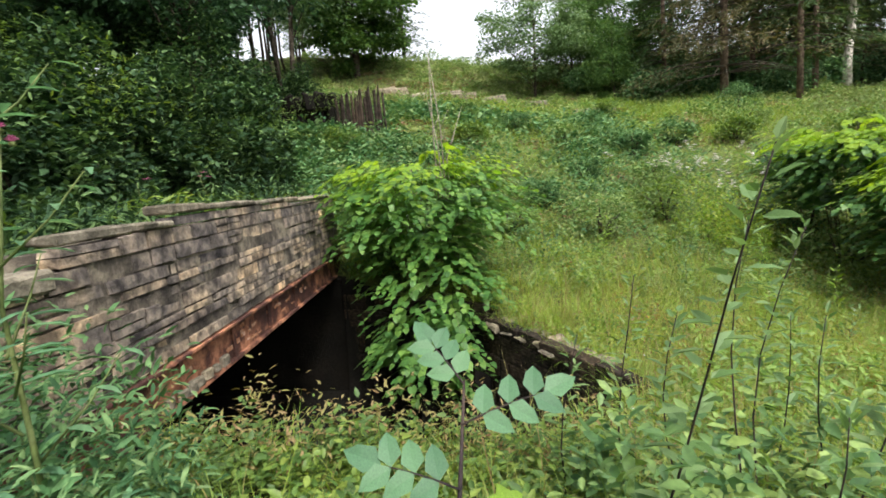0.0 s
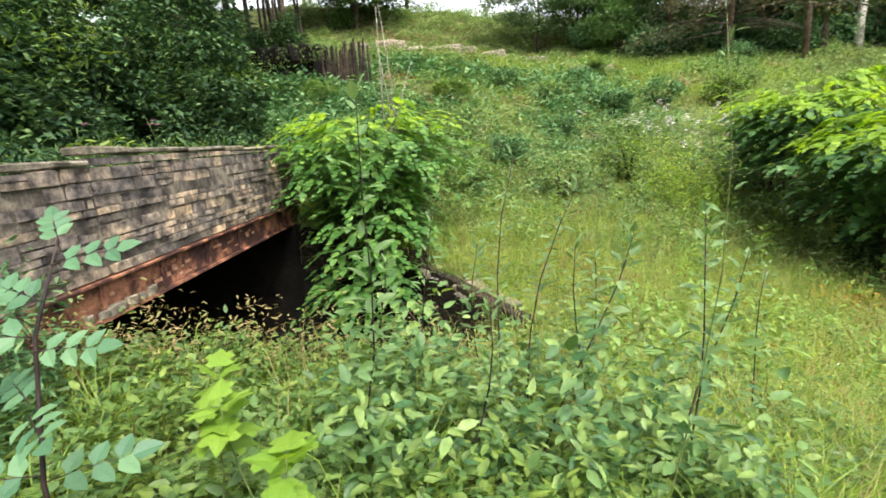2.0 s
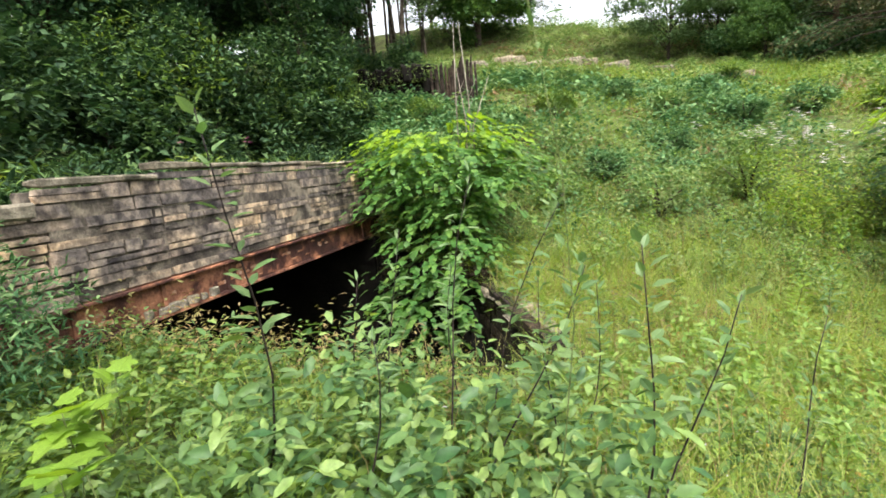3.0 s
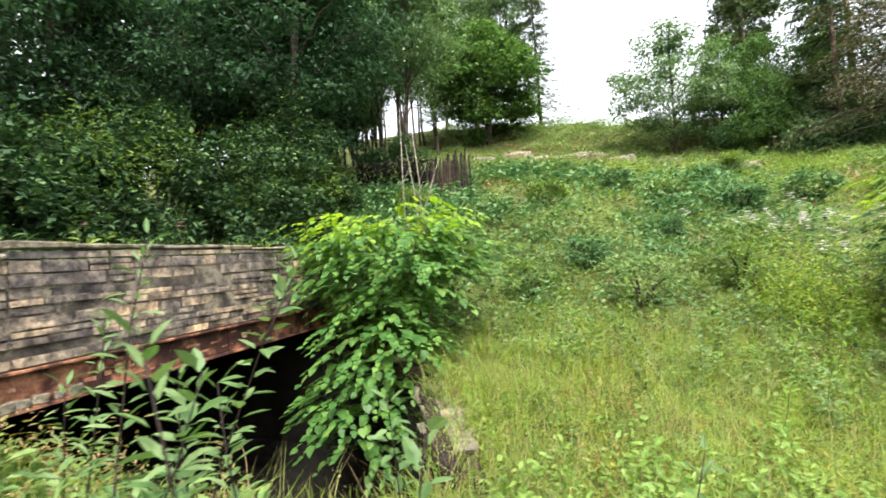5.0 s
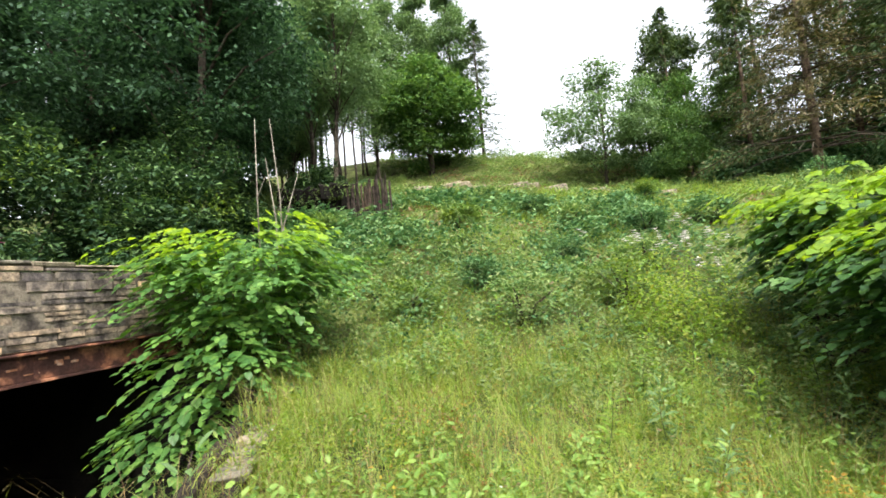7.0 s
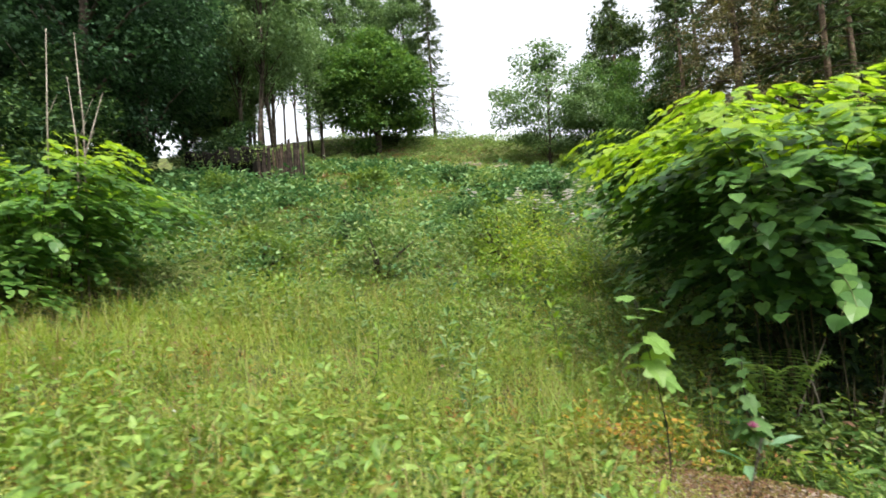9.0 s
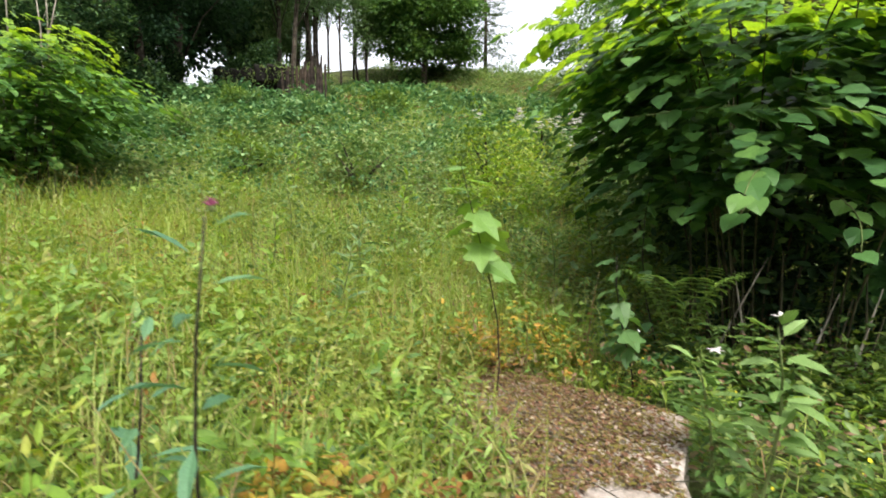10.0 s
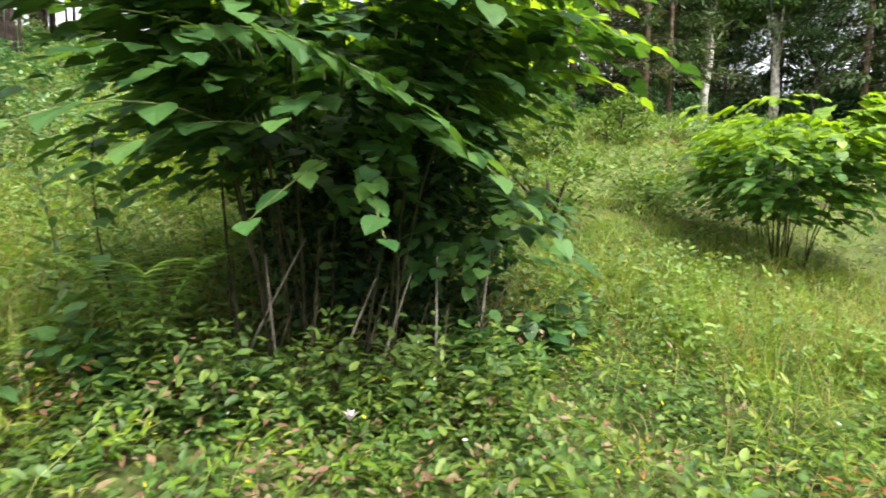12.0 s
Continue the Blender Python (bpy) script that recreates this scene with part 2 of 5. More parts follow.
def land(x, y):
    """Height of the ground, the pit left out."""
    x, y = np.asarray(x, float), np.asarray(y, float)
    z = sum(np.interp(y + d, UP_Y, UP_Z) for d in (-1.2, -0.4, 0.4, 1.2)) / 4
    z = z - np.where(x > 0, 2.0 * np.tanh(x / 10), 0.8 * np.tanh(x / 6)) * np.interp(y, [0, 12, 30, 50], [1, 0.9, 0.8, 0.9])
    z = z + np.where(x < -3, 0.10 * (-3 - x).clip(0, 14), 0) * np.interp(y, [8, 14, 30, 45], [0, 0.3, 1, 1])
    z = z + 0.72 * np.exp(-((x - 1.8) / 3.0) ** 2 - (y / 2.4) ** 2)
    far = np.interp(y, [5, 20], [0.25, 1])
    z = z + far * (0.16 * np.sin(0.9 * x + 1.3 * np.sin(0.6 * y)) * np.cos(0.8 * y) + 0.1 * np.sin(2.1 * x + 1) * np.sin(1.7 * y + 2))
    return z


def ground_mesh():
    def axis(stops):
        out = []
        for a, b, s in stops:
            out += list(np.arange(a, b, s))
        return np.array(out + [stops[-1][1]])
    xs = axis([(-400, -60, 40), (-60, -12, 4), (-12, -3, 0.6), (-3, 12, 0.16), (12, 30, 0.8), (30, 80, 5), (80, 400, 40)])
    ys = axis([(-400, -40, 40), (-40, -4, 4), (-4, 2, 0.5), (2, 12, 0.16), (12, 60, 0.8), (60, 100, 5), (100, 400, 40)])
    X, Y = np.meshgrid(xs, ys)
    Z = land(X, Y) + 0.03 * np.sin(7 * X + 3 * np.sin(5 * Y)) * np.cos(6 * Y)
    pit = inside(X, Y, PIT)
    Z = np.where(pit, -2.4, Z)
    nx, ny = len(xs), len(ys)
    idx = np.arange(nx * ny).reshape(ny, nx)
    quads = np.stack([idx[:-1, :-1], idx[:-1, 1:], idx[1:, 1:], idx[1:, :-1]], -1).reshape(-1, 4)
    me = bpy.data.meshes.new("ground")
    me.from_pydata(np.stack([X, Y, Z], -1).reshape(-1, 3).tolist(), [], quads.tolist())
    me.materials.append(M_soil)
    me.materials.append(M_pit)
    # Pit faces get the near-black, so their gloom is in the colour.
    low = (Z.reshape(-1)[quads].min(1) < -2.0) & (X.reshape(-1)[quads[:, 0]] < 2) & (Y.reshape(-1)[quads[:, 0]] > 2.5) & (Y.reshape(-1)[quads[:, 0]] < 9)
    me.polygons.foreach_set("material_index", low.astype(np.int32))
    me.polygons.foreach_set("use_smooth", np.ones(len(quads), bool))
    return tagged(new("ground", me), "overgrown soil of a hillside that climbs to a wooded crest", "ground", kind="structure")


ground_mesh()

# ---- helpers for things ----


def thing(name, label, category, at=(0, 0, 0), group="", kind=""):
    ob = new(name)
    ob.location = at
    return tagged(ob, label, category, group, kind)


def part(name, bm, material, parent, label="", smooth=False):
    me = bm
    if isinstance(bm, bmesh.types.BMesh):
        me = bpy.data.meshes.new(name)
        bm.to_mesh(me)
        bm.free()
    if not me.materials:
        me.materials.append(material)
    if smooth:
        me.polygons.foreach_set("use_smooth", np.ones(len(me.polygons), bool))
    ob = new(name, me)
    ob.parent = parent
    return tagged(ob, label)


def unit(v):
    return v / np.maximum(np.linalg.norm(v, axis=-1, keepdims=True), 1e-9)


def axes(az, pitch, roll=0.0):
    """Length, width and normal of leaves that point to az (radians) and rise by pitch."""
    az, pitch = np.broadcast_arrays(np.asarray(az, float), np.asarray(pitch, float))
    L = np.stack([np.cos(az) * np.cos(pitch), np.sin(az) * np.cos(pitch), np.sin(pitch)], -1)
    W = np.stack([-np.sin(az), np.cos(az), np.zeros_like(az)], -1)
    N = np.cross(L, W)
    c, s = np.cos(roll)[..., None] if np.ndim(roll) else np.cos(roll), np.sin(roll)[..., None] if np.ndim(roll) else np.sin(roll)
    return L, W * c + N * s, N * c - W * s


def spread(name, shape, P, frame3, S, material, parent=None, wide=None):
    """One mesh of many copies of a small shape."""
    tv, tf = shape
    tv = np.array(tv, float)
    L, W, N = frame3
    S = np.broadcast_to(np.asarray(S, float), (len(P),))
    wd = S if wide is None else np.broadcast_to(np.asarray(wide, float), (len(P),))
    co = (P[:, None] + tv[None, :, 0, None] * (L * S[:, None])[:, None] + tv[None, :, 1, None] * (W * wd[:, None])[:, None]
          + tv[None, :, 2, None] * (N * S[:, None])[:, None]).reshape(-1, 3)
    k, nv = len(P), len(tv)
    flat = np.concatenate([np.array(f) for f in tf])
    loops = (flat[None] + nv * np.arange(k)[:, None]).reshape(-1).astype(np.int32)
    sizes = np.array([len(f) for f in tf])
    starts = np.concatenate([[0], np.cumsum(sizes)[:-1]])
    starts = (starts[None] + len(flat) * np.arange(k)[:, None]).reshape(-1).astype(np.int32)
    me = bpy.data.meshes.new(name)
    me.vertices.add(len(co))
    me.vertices.foreach_set("co", co.astype(np.float32).reshape(-1))
    me.loops.add(len(loops))
    me.loops.foreach_set("vertex_index", loops)
    me.polygons.add(len(starts))
    me.polygons.foreach_set("loop_start", starts)
    me.update(calc_edges=True)
    me.materials.append(material)
    ob = new(name, me)
    ob.parent = parent
    return ob


DIAMOND = ([(0, 0, 0), (0.45, 0.28, 0.05), (1, 0, -0.08), (0.5, -0.28, 0.05)], [(0, 1, 2), (0, 2, 3)])
OVAL = ([(0, 0, 0), (0.5, 0, -0.04), (1, 0, -0.12), (0.3, 0.24, 0.05), (0.72, 0.17, 0.0), (0.3, -0.24, 0.05), (0.72, -0.17, 0.0)],
        [(0, 3, 4, 1), (1, 4, 2), (0, 1, 6, 5), (1, 2, 6)])
LANCE = ([(0, 0, 0), (0.5, 0, -0.02), (1, 0, -0.14), (0.35, 0.13, 0.03), (0.7, 0.1, 0.0), (0.35, -0.13, 0.03), (0.7, -0.1, 0.0)],
         [(0, 3, 4, 1), (1, 4, 2), (0, 1, 6, 5), (1, 2, 6)])
HEART = ([(0, 0, 0), (0.45, 0, -0.03), (1.05, 0, -0.18), (-0.12, 0.22, 0.02), (0.06, 0.47, 0.03), (0.4, 0.48, 0.01), (0.75, 0.27, -0.05),
          (-0.12, -0.22, 0.02), (0.06, -0.47, 0.03), (0.4, -0.48, 0.01), (0.75, -0.27, -0.05)],
         [(0, 3, 4), (0, 4, 5, 1), (1, 5, 6), (1, 6, 2), (0, 8, 7), (0, 1, 9, 8), (1, 10, 9), (1, 2, 10)])
BLADE = ([(0, -0.5, 0), (0, 0.5, 0), (0.6, 0.4, -0.05), (0.6, -0.4, -0.05), (0.96, 0, -0.34)], [(0, 1, 2, 3), (3, 2, 4)])
LOBED = ([(0, 0, 0), (-0.08, 0.22, 0.03), (0.08, 0.5, 0.0), (0.3, 0.36, 0.02), (0.52, 0.55, -0.06), (0.66, 0.42, -0.05), (0.68, 0.22, -0.03), (1.0, 0.05, -0.14), (1.05, 0, -0.16),
          (1.0, -0.05, -0.14), (0.68, -0.22, -0.03), (0.66, -0.42, -0.05), (0.52, -0.55, -0.06), (0.3, -0.36, 0.02), (0.08, -0.5, 0.0), (-0.08, -0.22, 0.03), (0.5, 0, -0.05)],
         [(0, 1, 2, 3), (0, 3, 16), (3, 4, 5, 6), (3, 6, 16), (6, 7, 8, 16), (0, 14, 15), (0, 13, 14), (0, 16, 13), (13, 10, 11, 12), (13, 16, 10), (10, 16, 8, 9)])


def tubes(name, lines, material, parent, sides=6, label=""):
    """Tapered round stems along lines of (point, radius) lists, as one mesh."""
    V, F = [], []
    for pts, radii in lines:
        pts = np.array(pts, float)
        d = unit(np.gradient(pts, axis=0))
        ref = np.array([0.3, 0.1, 1.0]) if abs(d[0][2]) < 0.8 else np.array([1.0, 0.2, 0])
        u = unit(np.cross(d, ref))
        v = np.cross(d, u)
        b = len(V)
        for i, (p, r) in enumerate(zip(pts, radii)):
            for k in range(sides):
                a = 2 * math.pi * k / sides
                V.append(tuple(p + r * (math.cos(a) * u[i] + math.sin(a) * v[i])))
            if i:
                for k in range(sides):
                    k2 = (k + 1) % sides
                    F.append((b + (i - 1) * sides + k, b + (i - 1) * sides + k2, b + i * sides + k2, b + i * sides + k))
        F.append(tuple(b + (len(pts) - 1) * sides + k for k in range(sides)))
        F.append(tuple(b + sides - 1 - k for k in range(sides)))
    me = bpy.data.meshes.new(name)
    me.from_pydata(V, [], F)
    return part(name, me, material, parent, label, True)


def block(lo, hi, rng, wobble=0.006, bevel=0.008):
    """A roughly squared stone with worn edges."""
    bm = bmesh.new()
    bmesh.ops.create_cube(bm, size=1)
    for v in bm.verts:
        for k in range(3):
            v.co[k] = (lo[k] + hi[k]) / 2 + v.co[k] * (hi[k] - lo[k]) + rng.uniform(-wobble, wobble)
    if bevel:
        bmesh.ops.bevel(bm, geom=list(bm.edges), offset=bevel, segments=1, affect="EDGES")
    return bm


# ---- bridge: parapet, girder, deck ----
rng = random.Random(4)
PX, TOP, LOW = -1.87, 1.36, 0.38
parapet = thing("stone_parapet", "sooty and buff coursed sandstone parapet resting on a rusty girder", "wall", (PX - 0.2, 5.2, LOW))


def in_parent(ob):
    ob.matrix_parent_inverse = Matrix.Translation(-Vector(ob.parent.location))
    return ob


in_parent(part("core", block((PX - 0.36, 2.57, LOW + 0.01), (PX - 0.007, 8.31, TOP - 0.07), rng, 0, 0.01), M_mortar, parapet, "dark crumbling mortar"))
stone_jobs = []


def crown_line(y):
    """Height of the parapet's top: low by the near end, then a step up and a slow fall."""
    return 1.375 if y < 3.59 else 1.47 - 0.017 * (y - 3.6)


z, row = LOW + 0.004, 0
while z < TOP:
    h = rng.choice([0.065, 0.08, 0.095, 0.11, 0.125])
    y = 2.55 - (rng.uniform(0.35, 0.6) if z < TOP - 0.28 else 0)
    start = y
    while y < 8.33:
        w = rng.uniform(0.2, 0.62) * (0.85 if h > 0.1 else 1.1)
        y2 = min(y + w, 8.35)
        if y < 3.59 < y2:
            y2 = 3.59
        lid = crown_line(y + 0.01) - 0.052
        if y2 - y > 0.05 and z < lid - 0.03:
            proud = rng.uniform(-0.010, 0.018)
            split = h > 0.11 and rng.random() < 0.3
            cuts = [(z, z + h * 0.5), (z + h * 0.5, z + h)] if split else [(z, z + h)]
            for za, zb in cuts:
                stone_jobs.append(((PX - 0.12, max(y, start) + 0.007, za + 0.003), (PX + proud, y2 - rng.uniform(0.004, 0.02), min(zb, lid) - rng.uniform(0.004, 0.018))))
        y = y2 + 0.002
    z += h
    row += 1
in_parent(part("core", block((PX - 0.34, 2.05, LOW + 0.01), (PX - 0.03, 2.568, TOP - 0.27), rng, 0, 0.01), M_mortar, parapet, "dark crumbling mortar"))
in_parent(part("coping_stone", block((PX - 0.24, 2.08, TOP - 0.262), (PX + 0.03, 2.5, TOP - 0.16), rng, 0.02, 0.02), M_cope, parapet))
y = 2.57
while y < 8.33:
    w = rng.uniform(0.5, 1.0)
    y2 = min(y + w, 8.37)
    if y < 3.59 < y2:
        y2 = 3.59
    lid = crown_line(y + 0.01)
    in_parent(part("coping_stone", block((PX - 0.2, y, lid - 0.055), (PX + 0.02 + rng.uniform(-0.02, 0.02), y2 - rng.uniform(0.008, 0.03), lid + rng.uniform(-0.02, 0.012)), rng, 0.012, 0.014), M_cope, parapet))
    y = y2

girder = thing("steel_girder", "rust-brown riveted steel girder with flaking orange patches under a stone parapet", "girder", (PX - 0.1, 5.2, 0.0))
for nm, lo, hi in (("web", (PX - 0.12, 2.1, 0.04), (PX - 0.05, 8.5, 0.345)), ("top_flange", (PX - 0.3, 2.1, 0.345), (PX + 0.03, 8.5, 0.375)), ("bottom_flange", (PX - 0.26, 2.1, 0.0), (PX - 0.015, 8.5, 0.036))):
    in_parent(part(nm, block(lo, hi, rng, 0.003, 0.005), M_rust, girder))
for k in range(7):
    yk = 2.6 + k * 0.85
    in_parent(part("stiffener", block((PX - 0.05, yk, 0.04), (PX - 0.025, yk + 0.05, 0.34), rng, 0.002, 0.004), M_rust, girder))

for k in range(26):
    y0, z0 = (rng.uniform(3.9, 6.6), rng.uniform(0.07, 0.3)) if k < 20 else (rng.uniform(2.6, 8.0), rng.uniform(0.06, 0.3))
    w, h = rng.uniform(0.05, 0.2), rng.uniform(0.015, 0.045)
    in_parent(part("rust_scab", block((PX - 0.052, y0, z0), (PX - 0.044, y0 + w, min(z0 + h, 0.335)), rng, 0.003, 0.002), M_scab, girder, "orange and whitish flaking scab of rust"))

# Deck and abutments share the near-black that paints the shade down there.
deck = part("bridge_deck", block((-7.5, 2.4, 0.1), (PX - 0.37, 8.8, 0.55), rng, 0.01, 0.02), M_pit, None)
tagged(deck, "old earth-covered stone bridge deck, its shade painted near-black", "bridge deck", kind="structure")
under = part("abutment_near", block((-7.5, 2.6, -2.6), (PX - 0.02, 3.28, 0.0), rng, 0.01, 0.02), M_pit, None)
tagged(under, "stone abutment under the bridge, its shade painted near-black", "abutment", kind="structure")
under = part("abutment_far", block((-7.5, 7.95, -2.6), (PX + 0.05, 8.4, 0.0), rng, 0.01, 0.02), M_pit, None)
tagged(under, "stone abutment under the far end of the bridge, its shade painted near-black", "abutment", kind="structure")
# Added wall: closes the back so the space under the bridge stays dark.
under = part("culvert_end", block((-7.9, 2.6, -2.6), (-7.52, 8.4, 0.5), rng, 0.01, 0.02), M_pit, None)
tagged(under, "near-black wall added to keep the space under the bridge dark", "wall", kind="structure")


def stone_line(name, label, a, b, z0, z1, thick, seed, cope=True):
    """A rough stone wall from a to b in plan, its face to the left of that line."""
    r2 = random.Random(seed)
    length = math.dist(a, b)
    th = thing(name, label, "wall", (a[0], a[1], z0))
    th.rotation_euler[2] = math.atan2(b[1] - a[1], b[0] - a[0])
    part("core", block((0, -thick, 0), (length, -0.03, z1 - z0 - 0.08), r2, 0, 0.01), M_darkstone, th, "dark rubble core")
    jobs = []
    z = 0.0
    while z < z1 - z0 - 0.05:
        h = r2.uniform(0.11, 0.2)
        x = 0
        while x < length:
            w = r2.uniform(0.2, 0.5)
            jobs.append((th, (x + 0.006, -0.14, z + 0.005), (min(x + w, length) - 0.006, r2.uniform(-0.02, 0.03), z + h - 0.008)))
            x += w
        z += h
    if cope:
        x = 0.4
        while x < length - 0.1:
            w = r2.uniform(0.18, 0.42)
            part("coping_stone", block((x, -thick - 0.05, z1 - z0 - 0.07), (min(x + w, length) - 0.03, 0.04 + r2.uniform(-0.05, 0.05), z1 - z0 + r2.uniform(-0.07, 0.03)), r2, 0.035, 0.025), M_cope, th)
            x += w + (0.15 if r2.random() < 0.3 else 0)
    return jobs


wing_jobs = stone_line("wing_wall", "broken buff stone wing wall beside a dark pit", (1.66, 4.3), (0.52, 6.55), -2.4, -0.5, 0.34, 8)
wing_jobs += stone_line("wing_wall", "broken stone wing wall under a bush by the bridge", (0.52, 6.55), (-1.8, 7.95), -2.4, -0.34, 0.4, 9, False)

# ---- woodland ----


def blobs(r, count, centre, size, gap=0.75):
    """Uneven points through a crown: clumps in a squashed ball, more towards its skin."""
    d = unit(r.normal(size=(count, 3)))
    rad = r.uniform(gap, 1.0, count) ** 0.6
    return centre + d * rad[:, None] * size


def broadleaf(name, seed, height, radius, clear, leaf, count, mat, bark, trunk_r, lean=0.0, clumps=55, dens=0.32):
    """A broadleaf tree: tapered trunk, limbs and a crown of many small leaves with gaps."""
    r = np.random.default_rng(seed)
    t = thing(name, "", "tree")
    n = 8
    bend = r.normal(0, 0.02 * height, (n, 2)).cumsum(0) * 0.25
    trunk = [(bend[i][0] + lean * i, bend[i][1], height * 0.92 * i / (n - 1)) for i in range(n)]
    tubes("trunk", [(trunk, [trunk_r * (1 - 0.85 * i / (n - 1)) + 0.01 for i in range(n)])], bark, t, 8)
    size = np.array([radius, radius, (height - clear) / 2])
    c = np.array([trunk[4][0], trunk[4][1], (height + clear) / 2])
    centres = blobs(r, clumps, c, size * 0.86, 0.3)
    taper = 1 - 0.45 * ((centres[:, 2] - c[2]) / size[2]).clip(0, 1)
    centres[:, :2] = c[:2] + (centres[:, :2] - c[:2]) * taper[:, None]
    limbs = []
    for q in centres[::max(1, clumps // 16)]:
        zt = max(clear * 0.8, q[2] - r.uniform(0.1, 0.35) * height)
        s = np.array([np.interp(zt, [p[2] for p in trunk], [p[0] for p in trunk]), np.interp(zt, [p[2] for p in trunk], [p[1] for p in trunk]), zt])
        mid = (s + q) / 2 + np.array([0, 0, 0.04 * height])
        limbs.append(([s, mid, q], [trunk_r * 0.32, trunk_r * 0.2, trunk_r * 0.05]))
    for line in limbs[:10]:
        tubes("limb", [line], bark, t, 5)
    tagged(tubes("twig_mass", limbs[10:], bark, t, 5), kind="stuff")
    who = r.integers(0, clumps, count)
    spreadr = radius * dens * r.uniform(0.6, 1.25, clumps)
    off = r.normal(size=(count, 3)).clip(-1.8, 1.8) * spreadr[who][:, None] * np.array([0.62, 0.62, 0.36])
    P = centres[who] + off
    az = np.arctan2(off[:, 1], off[:, 0]) + r.normal(0, 0.8, count)
    fr = axes(az, r.normal(-0.35, 0.45, count), r.normal(0, 0.5, count))
    crown = spread("crown", DIAMOND, P, fr, leaf * r.uniform(0.7, 1.3, count), mat, t, None)
    return t


def conifer(name, seed, height, radius, clear, mat, bark, trunk_r, tiers=26, needle=0.5, dead=True, per=9):
    """A pine or spruce: straight trunk, whorls of drooping boughs with needle sprays."""
    r = np.random.default_rng(seed)
    t = thing(name, "", "tree")
    tubes("trunk", [([(0, 0, 0), (0.04, 0, height * 0.35), (0, 0.05, height * 0.7), (0, 0, height)], [trunk_r, trunk_r * 0.75, trunk_r * 0.4, 0.02])], bark, t, 8)
    lines, P, AZ, PI, S = [], [], [], [], []
    for i in range(tiers):
        f = i / (tiers - 1)
        z0 = clear * 0.55 + (height * 0.98 - clear * 0.55) * f
        reach = radius * (1 - f) ** 0.75 * r.uniform(0.75, 1.1) + 0.2
        bare = z0 < clear
        for k in range(5):
            a = r.uniform(0, 2 * math.pi)
            ln = reach * r.uniform(0.55, 1.1)
            droop = 0.30 if f < 0.6 else -0.1
            tip = np.array([math.cos(a) * ln, math.sin(a) * ln, z0 - droop * ln * r.uniform(0.2, 1)])
            s = np.array([0, 0, z0])
            mid = (s + tip) / 2 + np.array([0, 0, 0.08 * ln])
            lines.append(([s, mid, tip], [0.05 * trunk_r / 0.2, 0.03, 0.012]))
            if bare and r.random() < 0.55:
                continue
            for j in range(per * 4):
                u = r.uniform(0.2, 1.0)
                p = s * (1 - u) ** 2 + 2 * u * (1 - u) * mid + u * u * tip
                P.append(p + r.normal(0, 0.14, 3) * (0.4 + ln * 0.3))
                AZ.append(a + r.normal(0, 0.9))
                PI.append(r.normal(-0.35, 0.35))
                S.append(needle * r.uniform(0.5, 1.2))
    for line in lines[:10]:
        tubes("bough", [line], M_bark, t, 4)
    tagged(tubes("bough_mass", lines[10::2], M_bark, t, 4), kind="stuff")
    P, AZ, PI, S = map(np.array, (P, AZ, PI, S))
    spread("crown", DIAMOND, P, axes(AZ, PI, r.normal(0, 0.6, len(P))), S, mat, t, S * 0.4)
    return t


def place(t, x, y, label, scale=1.0, turn=0.0, group="", dz=0.0, sink=0.15, wide=None):
    w = wide or scale
    t.matrix_basis = Matrix.LocRotScale((x, y, float(land(x, y)) - sink + dz), Euler((0, 0, turn)), (w, w, scale))
    return tagged(t, label, group=group)


def again(t, x, y, label, scale=1.0, turn=0.0, group="", sink=0.15, wide=None):
    w = wide or scale
    z = float(land(x, y)) - sink
    c = copy_thing(t, Matrix.Identity(4))
    c.matrix_basis = Matrix.LocRotScale((x, y, z), Euler((0, 0, turn)), (w, w, scale))
    return tagged(c, label, group=group)


LEFT = "trees of the dark wood behind the bridge"
tA = place(broadleaf("broadleaf_tree", 11, 13, 3.9, 1.6, 0.17, 26000, M_leafdark, M_bark, 0.2, 0.1, 85, 0.22), -7.2, 14.5, "dark green broadleaf tree hanging low over the bridge end", 1.0, 0.3, LEFT)
tB = place(broadleaf("broadleaf_tree", 12, 15, 4.6, 1.4, 0.21, 20000, M_leafdark, M_bark, 0.24, 0, 90, 0.22), -12.2, 15.0, "tall dark broadleaf tree with a dense shady crown beside the bridge", 1.0, 1.0, LEFT)
tC = place(broadleaf("willow_tree", 13, 13, 2.9, 3.9, 0.21, 11000, M_leafpale, M_bark, 0.12, 0.05, 80, 0.25), -7.6, 25.0, "slender mid-green tree with an airy crown behind old timber posts", 1.1, 0.0, LEFT)
tZ = place(broadleaf("broadleaf_tree", 24, 14, 4.6, 1.6, 0.42, 7000, M_leafdark, M_bark, 0.24, 0, 60, 0.28), -14.0, 24.0, "dark broadleaf tree filling the back of the wood", 1.05, 0, LEFT)
again(tC, -10.4, 27.5, "slender mid-green tree leaning out of the wood", 1.15, 2.0, LEFT)
again(tA, -10.2, 20.5, "dark broadleaf tree with a deep crown at the wood's edge", 1.05, 2.1, LEFT)
again(tA, -9.0, 17.6, "dark broadleaf tree with drooping boughs at the wood's edge", 0.9, 5.1, LEFT)
again(tZ, -15.5, 21, "dark broadleaf tree in the thick of the wood", 1.15, 4.0, LEFT)
again(tZ, -18.5, 13, "dark broadleaf tree far to the side of the wood", 1.1, 5.0, LEFT)
again(tA, -11.5, 10.0, "dark leafy tree whose low boughs overhang the shrubs", 1.0, 2.6, LEFT)
